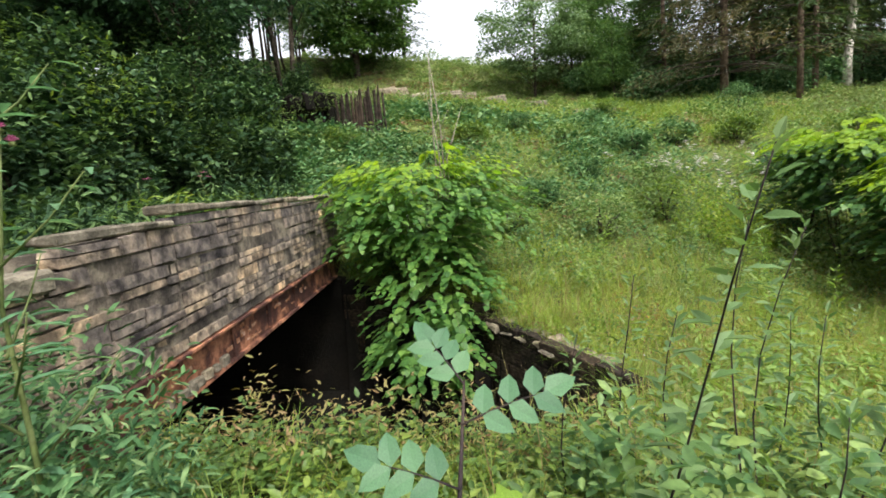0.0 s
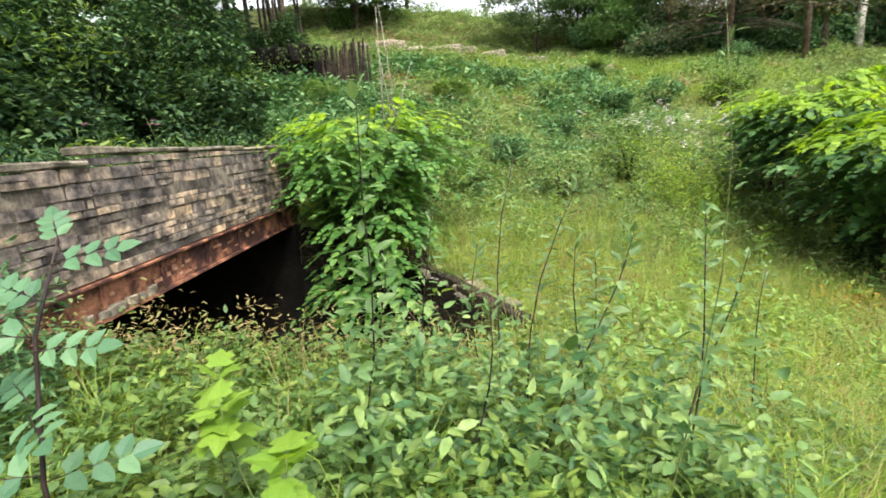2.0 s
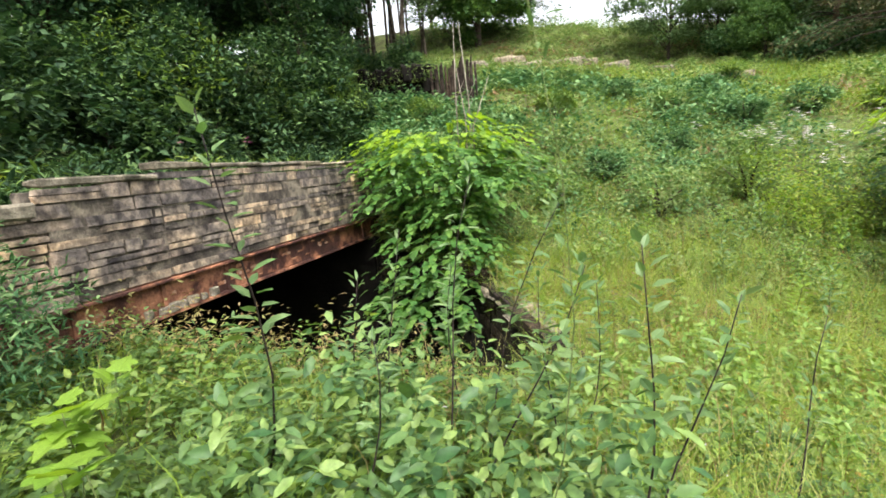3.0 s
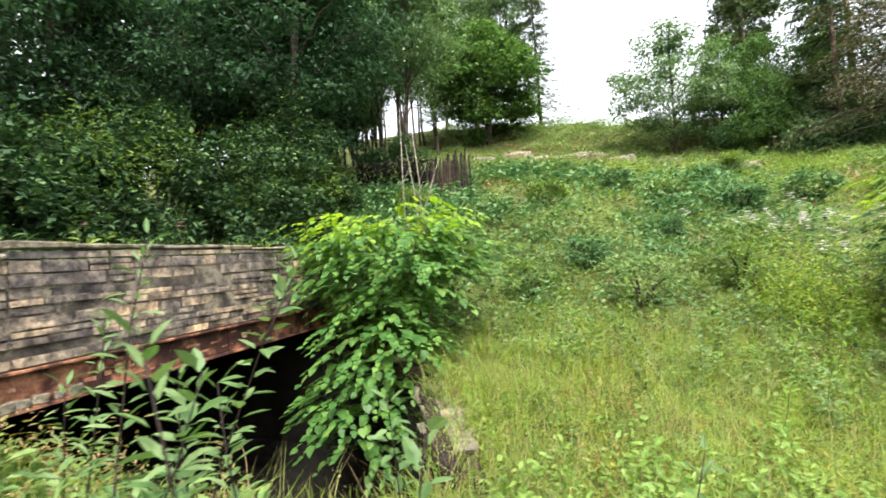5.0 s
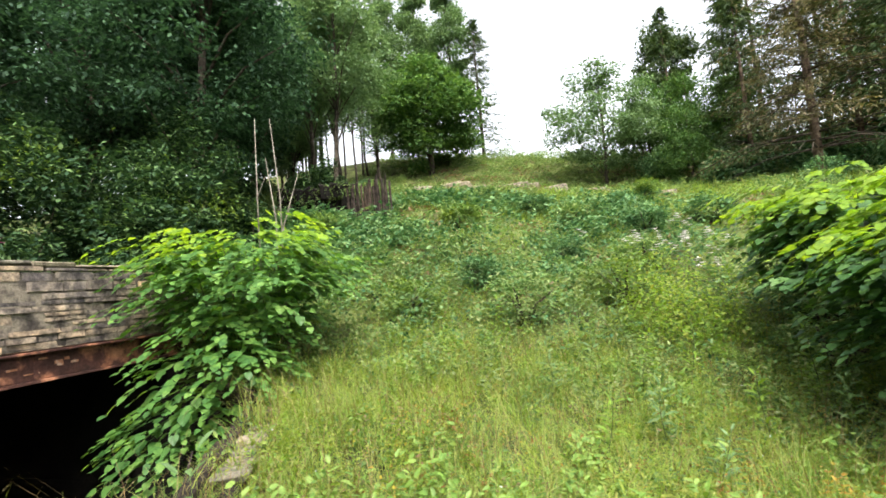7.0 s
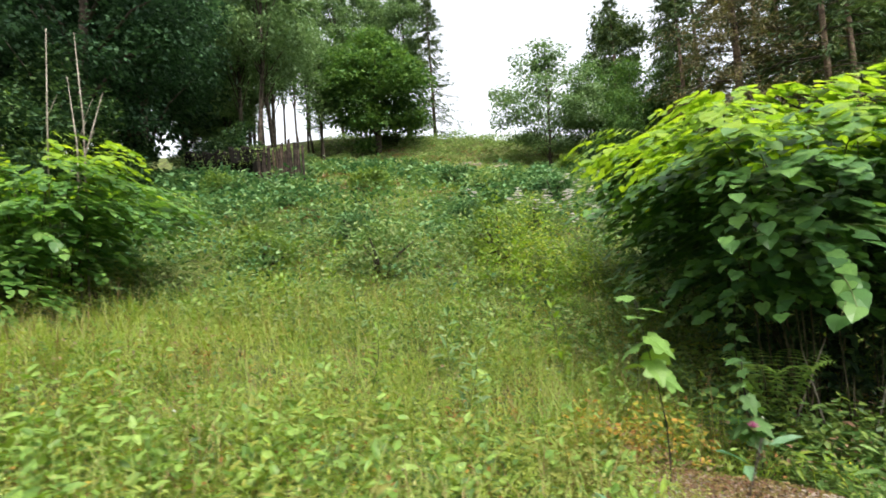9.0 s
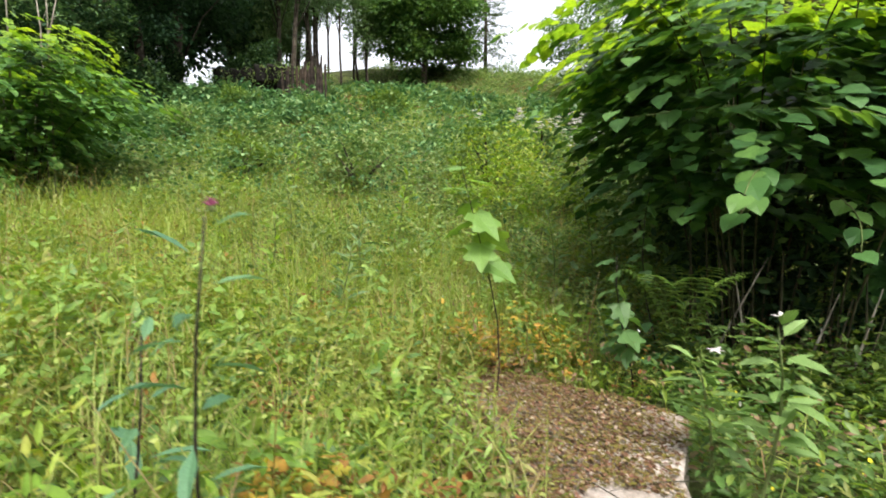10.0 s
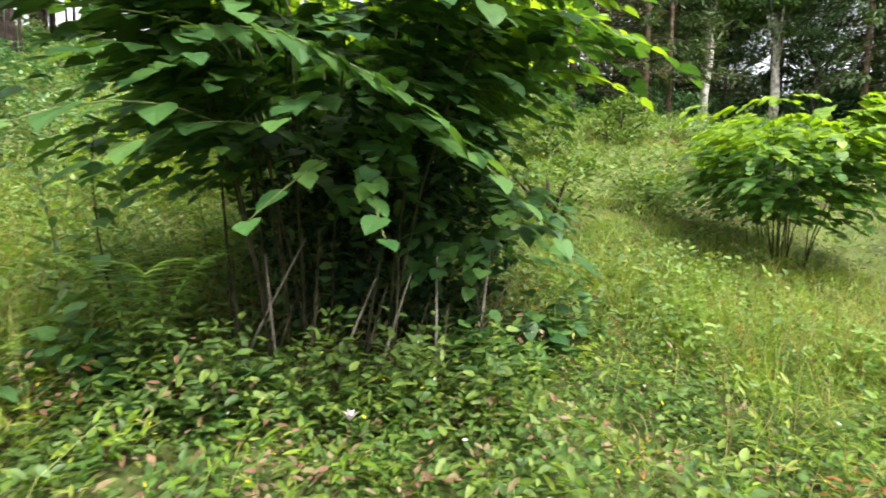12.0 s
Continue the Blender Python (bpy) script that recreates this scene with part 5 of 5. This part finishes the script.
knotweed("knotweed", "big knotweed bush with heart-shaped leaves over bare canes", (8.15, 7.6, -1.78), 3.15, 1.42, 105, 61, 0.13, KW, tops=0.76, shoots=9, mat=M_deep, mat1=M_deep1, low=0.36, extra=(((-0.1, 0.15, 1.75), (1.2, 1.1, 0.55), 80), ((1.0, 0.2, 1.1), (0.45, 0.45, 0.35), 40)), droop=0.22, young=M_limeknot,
         arches=[((7.9, 6.9, 0.1), (7.9, 6.3, 0.12), (7.1, 6.15, 0.0), 12, 0.15), ((7.7, 6.6, 0.05), (8.2, 6.2, 0.15), (8.95, 6.15, -0.45), 22, 0.16), ((8.6, 6.7, -0.2), (8.9, 6.4, -0.3), (9.3, 6.2, -0.8), 14, 0.14),
                 ((8.1, 6.9, -0.3), (7.95, 6.4, -0.2), (7.65, 6.1, -0.5), 7, 0.17), ((8.3, 6.8, -0.4), (8.3, 6.4, -0.45), (8.15, 6.1, -0.68), 4, 0.13), ((8.5, 6.8, -0.4), (8.5, 6.4, -0.5), (8.6, 6.15, -0.74), 6, 0.13),
                 ((9.0, 7.2, 0.2), (9.3, 6.8, 0.45), (9.75, 6.6, 0.1), 14, 0.12), ((8.9, 7.2, 0.4), (9.2, 6.9, 0.6), (9.7, 6.8, 0.35), 14, 0.12), ((9.0, 7.3, 0.0), (9.4, 7.0, 0.25), (9.85, 6.9, -0.05), 14, 0.12), ((8.9, 7.3, 0.6), (9.3, 7.1, 0.85), (9.7, 7.0, 0.6), 12, 0.12), ((7.9, 6.6, -0.3), (7.75, 6.2, -0.2), (7.6, 5.85, -0.42), 5, 0.17)])
knotweed("knotweed", "tall knotweed stand behind the big bush, lit lime green painted on top", (8.5, 10.35, float(land(8.5, 10.35))), 2.95, 1.5, 90, 64, 0.15, KW, shoots=8, mat=M_deep, mat1=M_deep1, low=0.3, big=0, tops=0.76, extra=(((-0.1, 0, 1.7), (1.35, 1.3, 0.7), 120),), droop=0.25, young=M_limeknot,
         arches=[((7.9, 10.2, 1.5), (7.3, 10.1, 2.0), (6.7, 10.2, 1.75), 14, 0.15), ((7.9, 10.0, 1.0), (7.3, 9.8, 1.3), (6.8, 9.8, 0.9), 14, 0.15)])
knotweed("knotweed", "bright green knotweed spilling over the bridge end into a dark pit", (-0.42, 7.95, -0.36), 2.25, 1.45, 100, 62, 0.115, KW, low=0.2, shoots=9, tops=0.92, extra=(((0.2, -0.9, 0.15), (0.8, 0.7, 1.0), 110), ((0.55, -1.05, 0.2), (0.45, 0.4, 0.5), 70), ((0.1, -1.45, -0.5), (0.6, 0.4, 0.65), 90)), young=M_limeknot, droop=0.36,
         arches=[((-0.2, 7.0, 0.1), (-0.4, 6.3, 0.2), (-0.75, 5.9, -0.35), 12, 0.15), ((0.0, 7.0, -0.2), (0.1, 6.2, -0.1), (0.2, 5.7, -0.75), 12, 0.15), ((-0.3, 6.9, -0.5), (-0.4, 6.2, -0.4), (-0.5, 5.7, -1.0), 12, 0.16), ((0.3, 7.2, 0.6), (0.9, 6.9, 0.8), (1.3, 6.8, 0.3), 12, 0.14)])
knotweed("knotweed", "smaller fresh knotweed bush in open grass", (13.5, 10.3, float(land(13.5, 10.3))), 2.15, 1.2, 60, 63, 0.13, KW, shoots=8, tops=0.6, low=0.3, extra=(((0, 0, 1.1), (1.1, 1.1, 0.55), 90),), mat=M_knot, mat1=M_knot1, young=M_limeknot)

rc = np.random.default_rng(140)
for k in range(17):
    x, y = 7.75 + 0.085 * k + rc.normal(0, 0.03), 6.95 + 0.25 * rc.random()
    g, h = float(land(x, y)), rc.uniform(0.45, 0.95)
    b = thing("dead_cane", "pale dead cane leaning at the foot of the knotweed", "stem", (x, y, g), "dead canes under the big knotweed")
    dx = rc.normal(0.1, 0.12)
    tubes("stalk", [([(0, 0, -0.05), (dx * 0.5, 0.03, h * 0.5), (dx, 0.08, h)], [0.009, 0.008, 0.004])], M_cane if k % 3 else M_dead, b, 5)
for k in range(6):
    x, y, a = 8.4 + 0.13 * k, 6.75 + 0.4 * rc.random(), rc.uniform(-0.9, 0.9)
    b = thing("fallen_cane", "broken pale cane lying among herbs under the knotweed", "stem", (x, y, float(land(x, y)) + 0.16 + 0.1 * rc.random()), "broken canes under the big knotweed")
    tubes("stalk", [([(-0.2 * math.cos(a), -0.2 * math.sin(a), 0), (0, 0, 0.03), (0.22 * math.cos(a), 0.22 * math.sin(a), 0.01)], [0.005, 0.004, 0.003])], M_cane, b, 5)


def sapling(name, label, base, tip, leaves, size, shape, mat, stem, seed, thick=0.007, start=0.25, cat="sapling", spiral=2.4, pitch=0.3, side=3, group=""):
    """A single stem with its leaves as parts."""
    r = np.random.default_rng(seed)
    t = thing(name, label, cat, base, group)
    end = np.array(tip) - np.array(base)
    u = np.linspace(0, 1, 6)
    line = u[:, None] * end + np.stack([0.07 * np.sin(3.2 * u + seed), 0.03 * np.sin(4 * u), 0 * u], -1) * np.linalg.norm(end)
    tubes("stem", [(line, np.linspace(thick, thick * 0.35, 6))], stem, t, 6)
    me = bpy.data.meshes.new("leaf")
    me.from_pydata(shape[0], [], shape[1])
    me.materials.append(mat)
    for k in range(leaves):
        v = start + (1 - start) * (k + 0.5) / leaves
        p = np.array([np.interp(v, u, line[:, c]) for c in range(3)])
        az = spiral * k + r.normal(0, 0.3)
        L, W, N = axes(np.array(az), np.array(pitch + r.normal(0, 0.25) + 0.5 * (v > 0.9)), float(r.normal(0, 0.25)))
        s = size * r.uniform(0.75, 1.2) * (1.15 - 0.5 * v)
        ob = new("leaf", me)
        ob.matrix_basis = Matrix.Translation(p + L * 0.02) @ Matrix((L, W, N)).transposed().to_4x4() @ Matrix.Diagonal((s, s, s, 1))
        ob.parent = t
    return t


def pinnate(t, p0, az, pitch, length, leaflet, mat, stem, pairs=3):
    """A feathered leaf whose leaflets lie in one plane that tips towards the light."""
    L = axes(np.array(az), np.array(pitch))[0]
    W = unit(np.cross(np.array([0.1, -0.62, 0.78]), L)[None])[0]
    N = np.cross(L, W)
    u = np.linspace(0, 1, 5)
    line = np.array(p0) + u[:, None] * L * length - np.stack([0 * u, 0 * u, 0.12 * length * u * u], -1)
    leaf = tubes("leaf", [(line, np.linspace(0.0022, 0.001, 5))], stem, t, 4)
    me = bpy.data.meshes.get("leaflet_" + mat.name) or bpy.data.meshes.new("leaflet_" + mat.name)
    if not me.vertices:
        wide = [(x, y * 1.35, z) for x, y, z in OVAL[0]]
        me.from_pydata(wide, [], OVAL[1])
        me.materials.append(mat)
    spots = [(0.25 + 0.62 * k / (pairs - 1), s) for k in range(pairs) for s in (-1, 1)] + [(1.0, 0)]
    for v, s in spots:
        p = np.array([np.interp(v, u, line[:, c]) for c in range(3)])
        c, d = math.cos(1.0 * abs(s)), math.sin(1.0 * s)
        l2 = L * c + W * d + N * 0.08 * math.sin(9 * v + s)
        l2 = l2 / np.linalg.norm(l2)
        w2 = unit(np.cross(N, l2)[None])[0]
        ob = new("leaflet", me)
        k = leaflet * (1.0 if s else 1.15)
        ob.matrix_basis = Matrix.Translation(p) @ Matrix((l2, w2, np.cross(l2, w2))).transposed().to_4x4() @ Matrix.Diagonal((k, k, k, 1))
        ob.parent = leaf


ash = thing("ash_sapling", "young ash with a dark purple stem and grey-green pinnate leaves", "sapling", (0.2, 0.62, float(land(0.2, 0.62))))
g = ash.location.z
tubes("stem", [([(0, 0, 0), (0.01, 0.03, 0.6 - g), (0.02, 0.1, 0.95 - g), (0.05, 0.2, 1.17 - g)], [0.007, 0.006, 0.005, 0.002])], M_darkstem, ash, 6)
for k, (x, y, z, az, pitch, ln, size) in enumerate([(0.05, 0.2, 1.16, 2.3, 0.7, 0.1, 0.048), (0.04, 0.17, 1.11, 0.35, 0.25, 0.15, 0.055), (0.03, 0.13, 1.03, 2.9, 0.35, 0.13, 0.058), (0.02, 0.1, 0.95, 3.4, 0.2, 0.16, 0.062),
                                                    (0.02, 0.08, 0.92, 0.1, 0.1, 0.15, 0.058), (0.01, 0.05, 0.8, 2.5, 0.15, 0.17, 0.065), (0.01, 0.04, 0.78, 5.6, 0.1, 0.17, 0.065), (0.01, 0.03, 0.62, 3.3, 0.1, 0.18, 0.07), (0.01, 0.03, 0.6, 0.6, 0.1, 0.18, 0.07)]):
    pinnate(ash, (x, y, z - g), az, pitch, ln, size, M_blue, M_darkstem)

SAP = "willow saplings along the path"
for k, (x, y, tx, ty, tz, n) in enumerate([(0.56, 1.55, 1.06, 1.22, 1.5, 30), (1.25, 1.95, 1.62, 2.25, 1.22, 26), (1.5, 2.1, 1.95, 2.5, 1.1, 26), (1.05, 2.2, 1.0, 2.4, 0.95, 22), (1.6, 1.7, 1.95, 1.95, 0.85, 22), (1.88, 1.09, 1.91, 1.07, 1.6, 26),
                                            (2.1, 1.65, 2.27, 1.66, 0.98, 20), (1.8, 2.2, 1.9, 2.2, 0.75, 18), (1.3, 2.5, 1.35, 2.5, 0.72, 18), (0.75, 2.35, 0.75, 2.4, 0.68, 18), (2.35, 1.9, 2.5, 2.0, 0.72, 16), (1.2, 1.4, 1.3, 1.45, 0.7, 18), (1.9, 2.75, 2.1, 2.8, 0.55, 16), (2.9, 2.55, 3.3, 2.9, 0.35, 12)]):
    sapling("willow_sapling", "thin willow sapling with narrow grey-green leaves up a dark stem", (x, y, float(land(x, y))), (tx, ty, tz), int(n * 1.7), 0.065 if x == 1.88 else 0.105, LANCE if k % 2 else OVAL, M_willow, M_greenstem if x == 1.88 else M_darkstem, 70 + k, 0.003 if x == 1.88 else 0.0055, 0.2 if tz > 1.4 else 0.5, group=SAP)
for k, (x, y, z) in enumerate([(0.55, 0.95, 0.64), (0.35, 1.25, 0.6), (0.75, 0.75, 0.6), (0.42, 0.98, 0.58)]):
    sapling("maple_seedling", "seedling with pale lime lobed leaves among darker herbs", (x, y, float(land(x, y))), (x, y, z), 7, 0.14, LOBED, M_lime, M_greenstem, 90 + k, 0.004, 0.82, "seedling", pitch=-0.1, group="lime green seedlings")
sapling("sycamore_sapling", "young sycamore with large pale lobed leaves, dark stem", (6.45, 5.75, float(land(6.45, 5.75))), (6.45, 5.6, -0.27), 10, 0.2, LOBED, M_syc, M_darkstem, 95, 0.0045, 0.62, pitch=-0.45)
sapling("sycamore_sapling", "low young sycamore with dull green lobed leaves before the knotweed", (7.15, 6.25, float(land(7.15, 6.25))), (7.15, 6.15, -0.72), 18, 0.15, LOBED, M_dull, M_darkstem, 96, 0.006, 0.3, pitch=-0.45)
sapling("sycamore_sapling", "young lobed-leaved sapling in the knotweed's shade", (7.4, 6.75, float(land(7.4, 6.75))), (7.35, 6.7, -0.25), 14, 0.13, LOBED, M_dull, M_darkstem, 97, 0.006, 0.45, pitch=-0.45)


def flower(t, at, mat, size, petals=6, pitch=0.3, name="flower"):
    r = np.random.default_rng(int(1000 * abs(at[0] + at[2])))
    a = np.arange(petals) * 2 * math.pi / petals + r.uniform(0, 1)
    P = np.repeat(np.array([at], float), petals, 0)
    return spread(name, OVAL, P, axes(a, np.full(petals, pitch) + r.normal(0, 0.15, petals)), size, mat, t)


for k, (x, y, z) in enumerate([(7.5, 5.17, -0.85), (7.35, 5.3, -1.0)]):
    b = sapling("balsam", "pale-leaved balsam with a white flower at its tip", (x, y, float(land(x, y))), (x, y, z), 24, 0.145, OVAL, M_balsam, M_greenstem, 100 + k, 0.007, 0.45, "flower", pitch=0.1, group="balsam plants")
    flower(b, (0.03, -0.03, z - b.location.z + 0.03), M_white, 0.032, 6)
b = thing("bindweed", "single white bindweed flower in low green leaves", "flower", (8.45, 6.43, float(land(8.45, 6.43))))
tubes("stem", [([(0, 0, 0), (0.01, -0.02, 0.1), (0, -0.04, 0.17)], [0.003, 0.003, 0.002])], M_greenstem, b, 5)
flower(b, (0, -0.04, 0.17), M_white, 0.05, 8, 0.9)

for k, (x, y, z, n, lab) in enumerate([(6.34, 4.07, -0.5, 14, "dark-stemmed thistle with a single pink flower head"), (6.0, 4.2, -0.75, 10, "thin dark stem with a few narrow leaves in the meadow")]):
    b = sapling("thistle", lab, (x, y, float(land(x, y))), (x + 0.02, y, z), n, 0.13, LANCE, M_blue, M_darkstem, 110 + k, 0.005, 0.35, "flower", pitch=0.0, group="thistles in the meadow")
    if k == 0:
        bm = bmesh.new()
        bmesh.ops.create_icosphere(bm, subdivisions=1, radius=0.007)
        for v in bm.verts:
            v.co = Vector((v.co.x + 0.02, v.co.y, v.co.z * (1.0 + 0.2 * math.sin(40 * v.co.x)) + z - b.location.z + 0.015))
        part("flower_cup", bm, M_greenstem, b, "green scaly flower cup")
        a = np.arange(26) * 2.4
        spread("flower_head", LANCE, np.repeat(np.array([[0.02, 0, z - b.location.z + 0.017]]), 26, 0), axes(a, 0.5 + 0.9 * np.cos(7 * a) ** 2), 0.017, M_pink, b)
b = thing("thistle", "tall pale thistle with pink heads and feathery leaves by the bridge", "flower", (-0.98, 1.3, float(land(-0.98, 1.3))))
tubes("stem", [([(0, 0, 0), (0.02, 0, 0.9), (0.0, 0.02, 1.3), (0.10, 0.02, 1.75)], [0.009, 0.008, 0.006, 0.003])], M_greenstem, b, 6)
r9 = random.Random(12)
for k in range(12):
    h = 0.5 + 0.11 * k
    a = 2.4 * k
    tubes("side_branch", [([(0, 0, h), (0.16 * math.cos(a), 0.16 * math.sin(a), h + 0.14), (0.26 * math.cos(a), 0.26 * math.sin(a), h + 0.26)], [0.005, 0.003, 0.002])], M_greenstem, b, 5)
    for j in range(7):
        spread("leaf", LANCE, np.array([[0.045 * j * math.cos(a), 0.045 * j * math.sin(a), h + 0.045 * j]]), axes(np.array([a + (1.2 if j % 2 else -1.2)]), np.array([0.2 - 0.06 * j])), 0.14 - 0.009 * j, M_blue, b)
for dx, dy, dz in ((0.10, 0.02, 1.76), (0.145, 0.0, 1.72)):
    bm = bmesh.new()
    bmesh.ops.create_icosphere(bm, subdivisions=1, radius=0.009)
    for v in bm.verts:
        v.co += Vector((dx, dy, dz - 0.004))
    part("flower_cup", bm, M_greenstem, b, "green scaly flower cup")
    a = np.arange(26) * 2.4
    spread("flower_head", LANCE, np.repeat(np.array([[dx, dy, dz]]), 26, 0), axes(a, 0.5 + 0.9 * np.cos(7 * a) ** 2), 0.02, M_pink, b)

bp = sapling("pink_balsam", "balsam with pink flowers standing above the parapet", (-3.0, 6.4, 0.55), (-3.0, 6.35, 1.85), 16, 0.13, LANCE, M_willow, M_greenstem, 120, 0.008, 0.3, "flower", group="pink flowers behind the parapet")
for dx, dz in ((0.0, 1.3), (0.05, 1.24), (-0.05, 1.25)):
    flower(bp, (dx, -0.04, dz), M_pink, 0.045, 6)
bp = sapling("pink_balsam", "balsam with pale leaves and pink flowers above the parapet", (-2.9, 4.9, 0.55), (-2.8, 4.85, 1.72), 16, 0.15, LANCE, M_willow, M_greenstem, 121, 0.008, 0.3, "flower", group="pink flowers behind the parapet")
flower(bp, (0.1, -0.04, 1.2), M_pink, 0.045, 6)

for k, (x, y, z0, x2, z2) in enumerate([(-0.05, 7.75, 1.0, 0.0, 3.38), (0.0, 8.1, 1.0, -0.1, 2.9), (0.06, 8.15, 1.0, -0.02, 3.52), (0.12, 8.1, 1.0, 0.45, 2.6)]):
    b = thing("bare_cane", "bare pale dead cane rising out of the knotweed", "stem", (x, y, 0.2), "dead canes above the knotweed")
    tubes("stalk", [([(0, 0, -0.4), (0.02, 0, (z0 + z2) / 2 - 0.2), (x2 - x, 0.0, z2 - 0.2)], [0.012, 0.01, 0.004])], M_dead, b, 5)
    tubes("twig", [([(0.0, 0, (z0 + z2) / 2 - 0.2), (0.16, 0.02, (z0 + z2) / 2 + 0.12)], [0.006, 0.003])], M_dead, b, 4)

fern = thing("fern", "fern with arching feathery fronds in shade", "fern", (7.5, 6.7, float(land(7.5, 6.7)) + 0.2))
for k in range(8):
    a = 0.8 * k
    u = np.linspace(0, 1, 16)
    line = np.stack([np.cos(a) * 0.36 * u, np.sin(a) * 0.36 * u, 0.72 * u * (1.6 - 0.85 * u)], -1)
    fr = tubes("frond", [(line[::3], np.linspace(0.003, 0.001, 6))], M_greenstem, fern, 4)
    P = np.repeat(line[2:], 2, 0)
    az = np.tile([a + 1.35, a - 1.35], 14)
    tagged(spread("pinnae", LANCE, P, axes(az, np.full(28, 0.0)), np.repeat(0.12 * np.sin(np.linspace(0.5, 3.0, 14)), 2) + 0.02, M_fresh, fr), kind="stuff")

HEADS = "pale flowering willowherbs on the slope"
r8 = np.random.default_rng(77)
for k in range(26):
    x, y = 6.7 + r8.normal(0, 0.9), 13.2 + r8.normal(0, 0.7)
    g = float(land(x, y))
    h = r8.uniform(0.95, 1.35)
    b = sapling("willowherb", "tall willowherb with a pale pinkish flower spike", (x, y, g), (x, y, g + h), 10, 0.15, LANCE, M_lime if k % 3 else M_willow, M_greenstem, 200 + k, 0.007, 0.1, "flower", group=HEADS)
    for j in range(4):
        flower(b, (r8.normal(0, 0.06), r8.normal(0, 0.06), h - 0.05 * j), M_white, 0.085, 5)
for k, (x, y, h) in enumerate([(5.0, 8.3, 0.8), (4.4, 9.0, 0.9), (5.6, 8.9, 0.9), (3.8, 7.9, 0.6), (6.0, 7.6, 0.7), (5.0, 7.3, 0.6), (3.0, 9.3, 0.8), (5.3, 6.4, 0.45), (4.4, 6.8, 0.5), (6.6, 7.3, 0.8), (6.9, 8.6, 1.0), (4.9, 9.9, 1.0)]):
    g = float(land(x, y))
    sapling("tall_herb", "bushy upright herb with pointed light green leaves", (x, y, g), (x + 0.05, y, g + h + 0.15), 30, 0.17, LANCE, M_willow if k % 2 else M_lime, M_greenstem, 230 + k, 0.007, 0.1, "herb", group="tall herbs in the meadow")

r5 = np.random.default_rng(55)
lx, ly = r5.uniform(6.1, 7.4, 38000), r5.uniform(4.4, 6.2, 38000)
on = inside(lx, ly, [(6.95 + a, 5.45 + c) for a, c in outline]) & ~((np.hypot((lx - 7.14) * 1.3, ly - 4.78) < 0.26 + 0.06 * np.sin(11 * ly + 5 * lx)) | ((lx > 6.9) & (lx + 0.75 * ly > 11.62)) | (r5.uniform(0, 1, 38000) > 0.95 + 0.45 * pattern(lx, ly, 6, 2)))
lx, ly = lx[on], ly[on]
m = len(lx)
litter = foliage("brown_litter", [(0.07, 0.036, 0.024), (0.14, 0.07, 0.042), (0.10, 0.09, 0.02), (0.13, 0.12, 0.026), (0.19, 0.10, 0.07), (0.12, 0.06, 0.04), (0.09, 0.08, 0.02), (0.16, 0.12, 0.04), (0.34, 0.27, 0.22)], 0.9, 0.05)
tagged(spread("leaf_litter", DIAMOND, np.stack([lx, ly, -1.392 + r5.uniform(0, 0.015, m)], -1), axes(r5.uniform(0, 6.28, m), r5.normal(0.05, 0.2, m), r5.normal(0, 0.4, m)), r5.uniform(0.009, 0.028, m), litter), "brown leaf litter and moss lying on a concrete slab", "litter", kind="stuff")
for k in range(14):
    a = 0.9 * k
    b = thing("fallen_twig", "thin dry twig lying on mossy concrete", "twig", (6.95 + 0.25 * math.cos(a * 1.7), 5.3 + 0.5 * math.sin(a), -1.385), "litter on the slab")
    ln = 0.12 + 0.02 * (k % 5)
    tubes("twig_body", [([(-ln * math.cos(a), -ln * math.sin(a), 0.0), (0, 0.01, 0.012), (ln * math.cos(a), ln * math.sin(a), 0.002)], [0.002, 0.0018, 0.001])], M_cane, b, 5)

# ---- stones of the walls ----
shapes = [block((0, -0.5, 0), (1, 0.5, 1), random.Random(300 + k), 0.0, 0) for k in range(10)]
stones = []
for k, bm in enumerate(shapes):
    r2 = random.Random(400 + k)
    for v in bm.verts:
        v.co += Vector((r2.uniform(-0.05, 0.01) if v.co.x > 0.5 else 0, r2.uniform(-0.03, 0.03), r2.uniform(-0.045, 0.045)))
    bmesh.ops.bevel(bm, geom=list(bm.edges), offset=0.035, segments=2, affect="EDGES")
    me = bpy.data.meshes.new("stone")
    bm.to_mesh(me)
    bm.free()
    me.materials.append(M_stone)
    stones.append(me)
# Darker copies of the stones, for the wing walls.
dark_stones = [me.copy() for me in stones]
for me in dark_stones:
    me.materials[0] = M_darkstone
for k, (lo, hi) in enumerate(stone_jobs):
    ob = new("stone", stones[k % 10])
    ob.parent = parapet
    ob.matrix_parent_inverse = Matrix.Translation(-Vector(parapet.location))
    ob.matrix_basis = Matrix.LocRotScale((lo[0], (lo[1] + hi[1]) / 2, lo[2]), None, (hi[0] - lo[0], hi[1] - lo[1], hi[2] - lo[2]))
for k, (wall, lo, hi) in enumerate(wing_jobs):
    ob = new("stone", dark_stones[k % 10])
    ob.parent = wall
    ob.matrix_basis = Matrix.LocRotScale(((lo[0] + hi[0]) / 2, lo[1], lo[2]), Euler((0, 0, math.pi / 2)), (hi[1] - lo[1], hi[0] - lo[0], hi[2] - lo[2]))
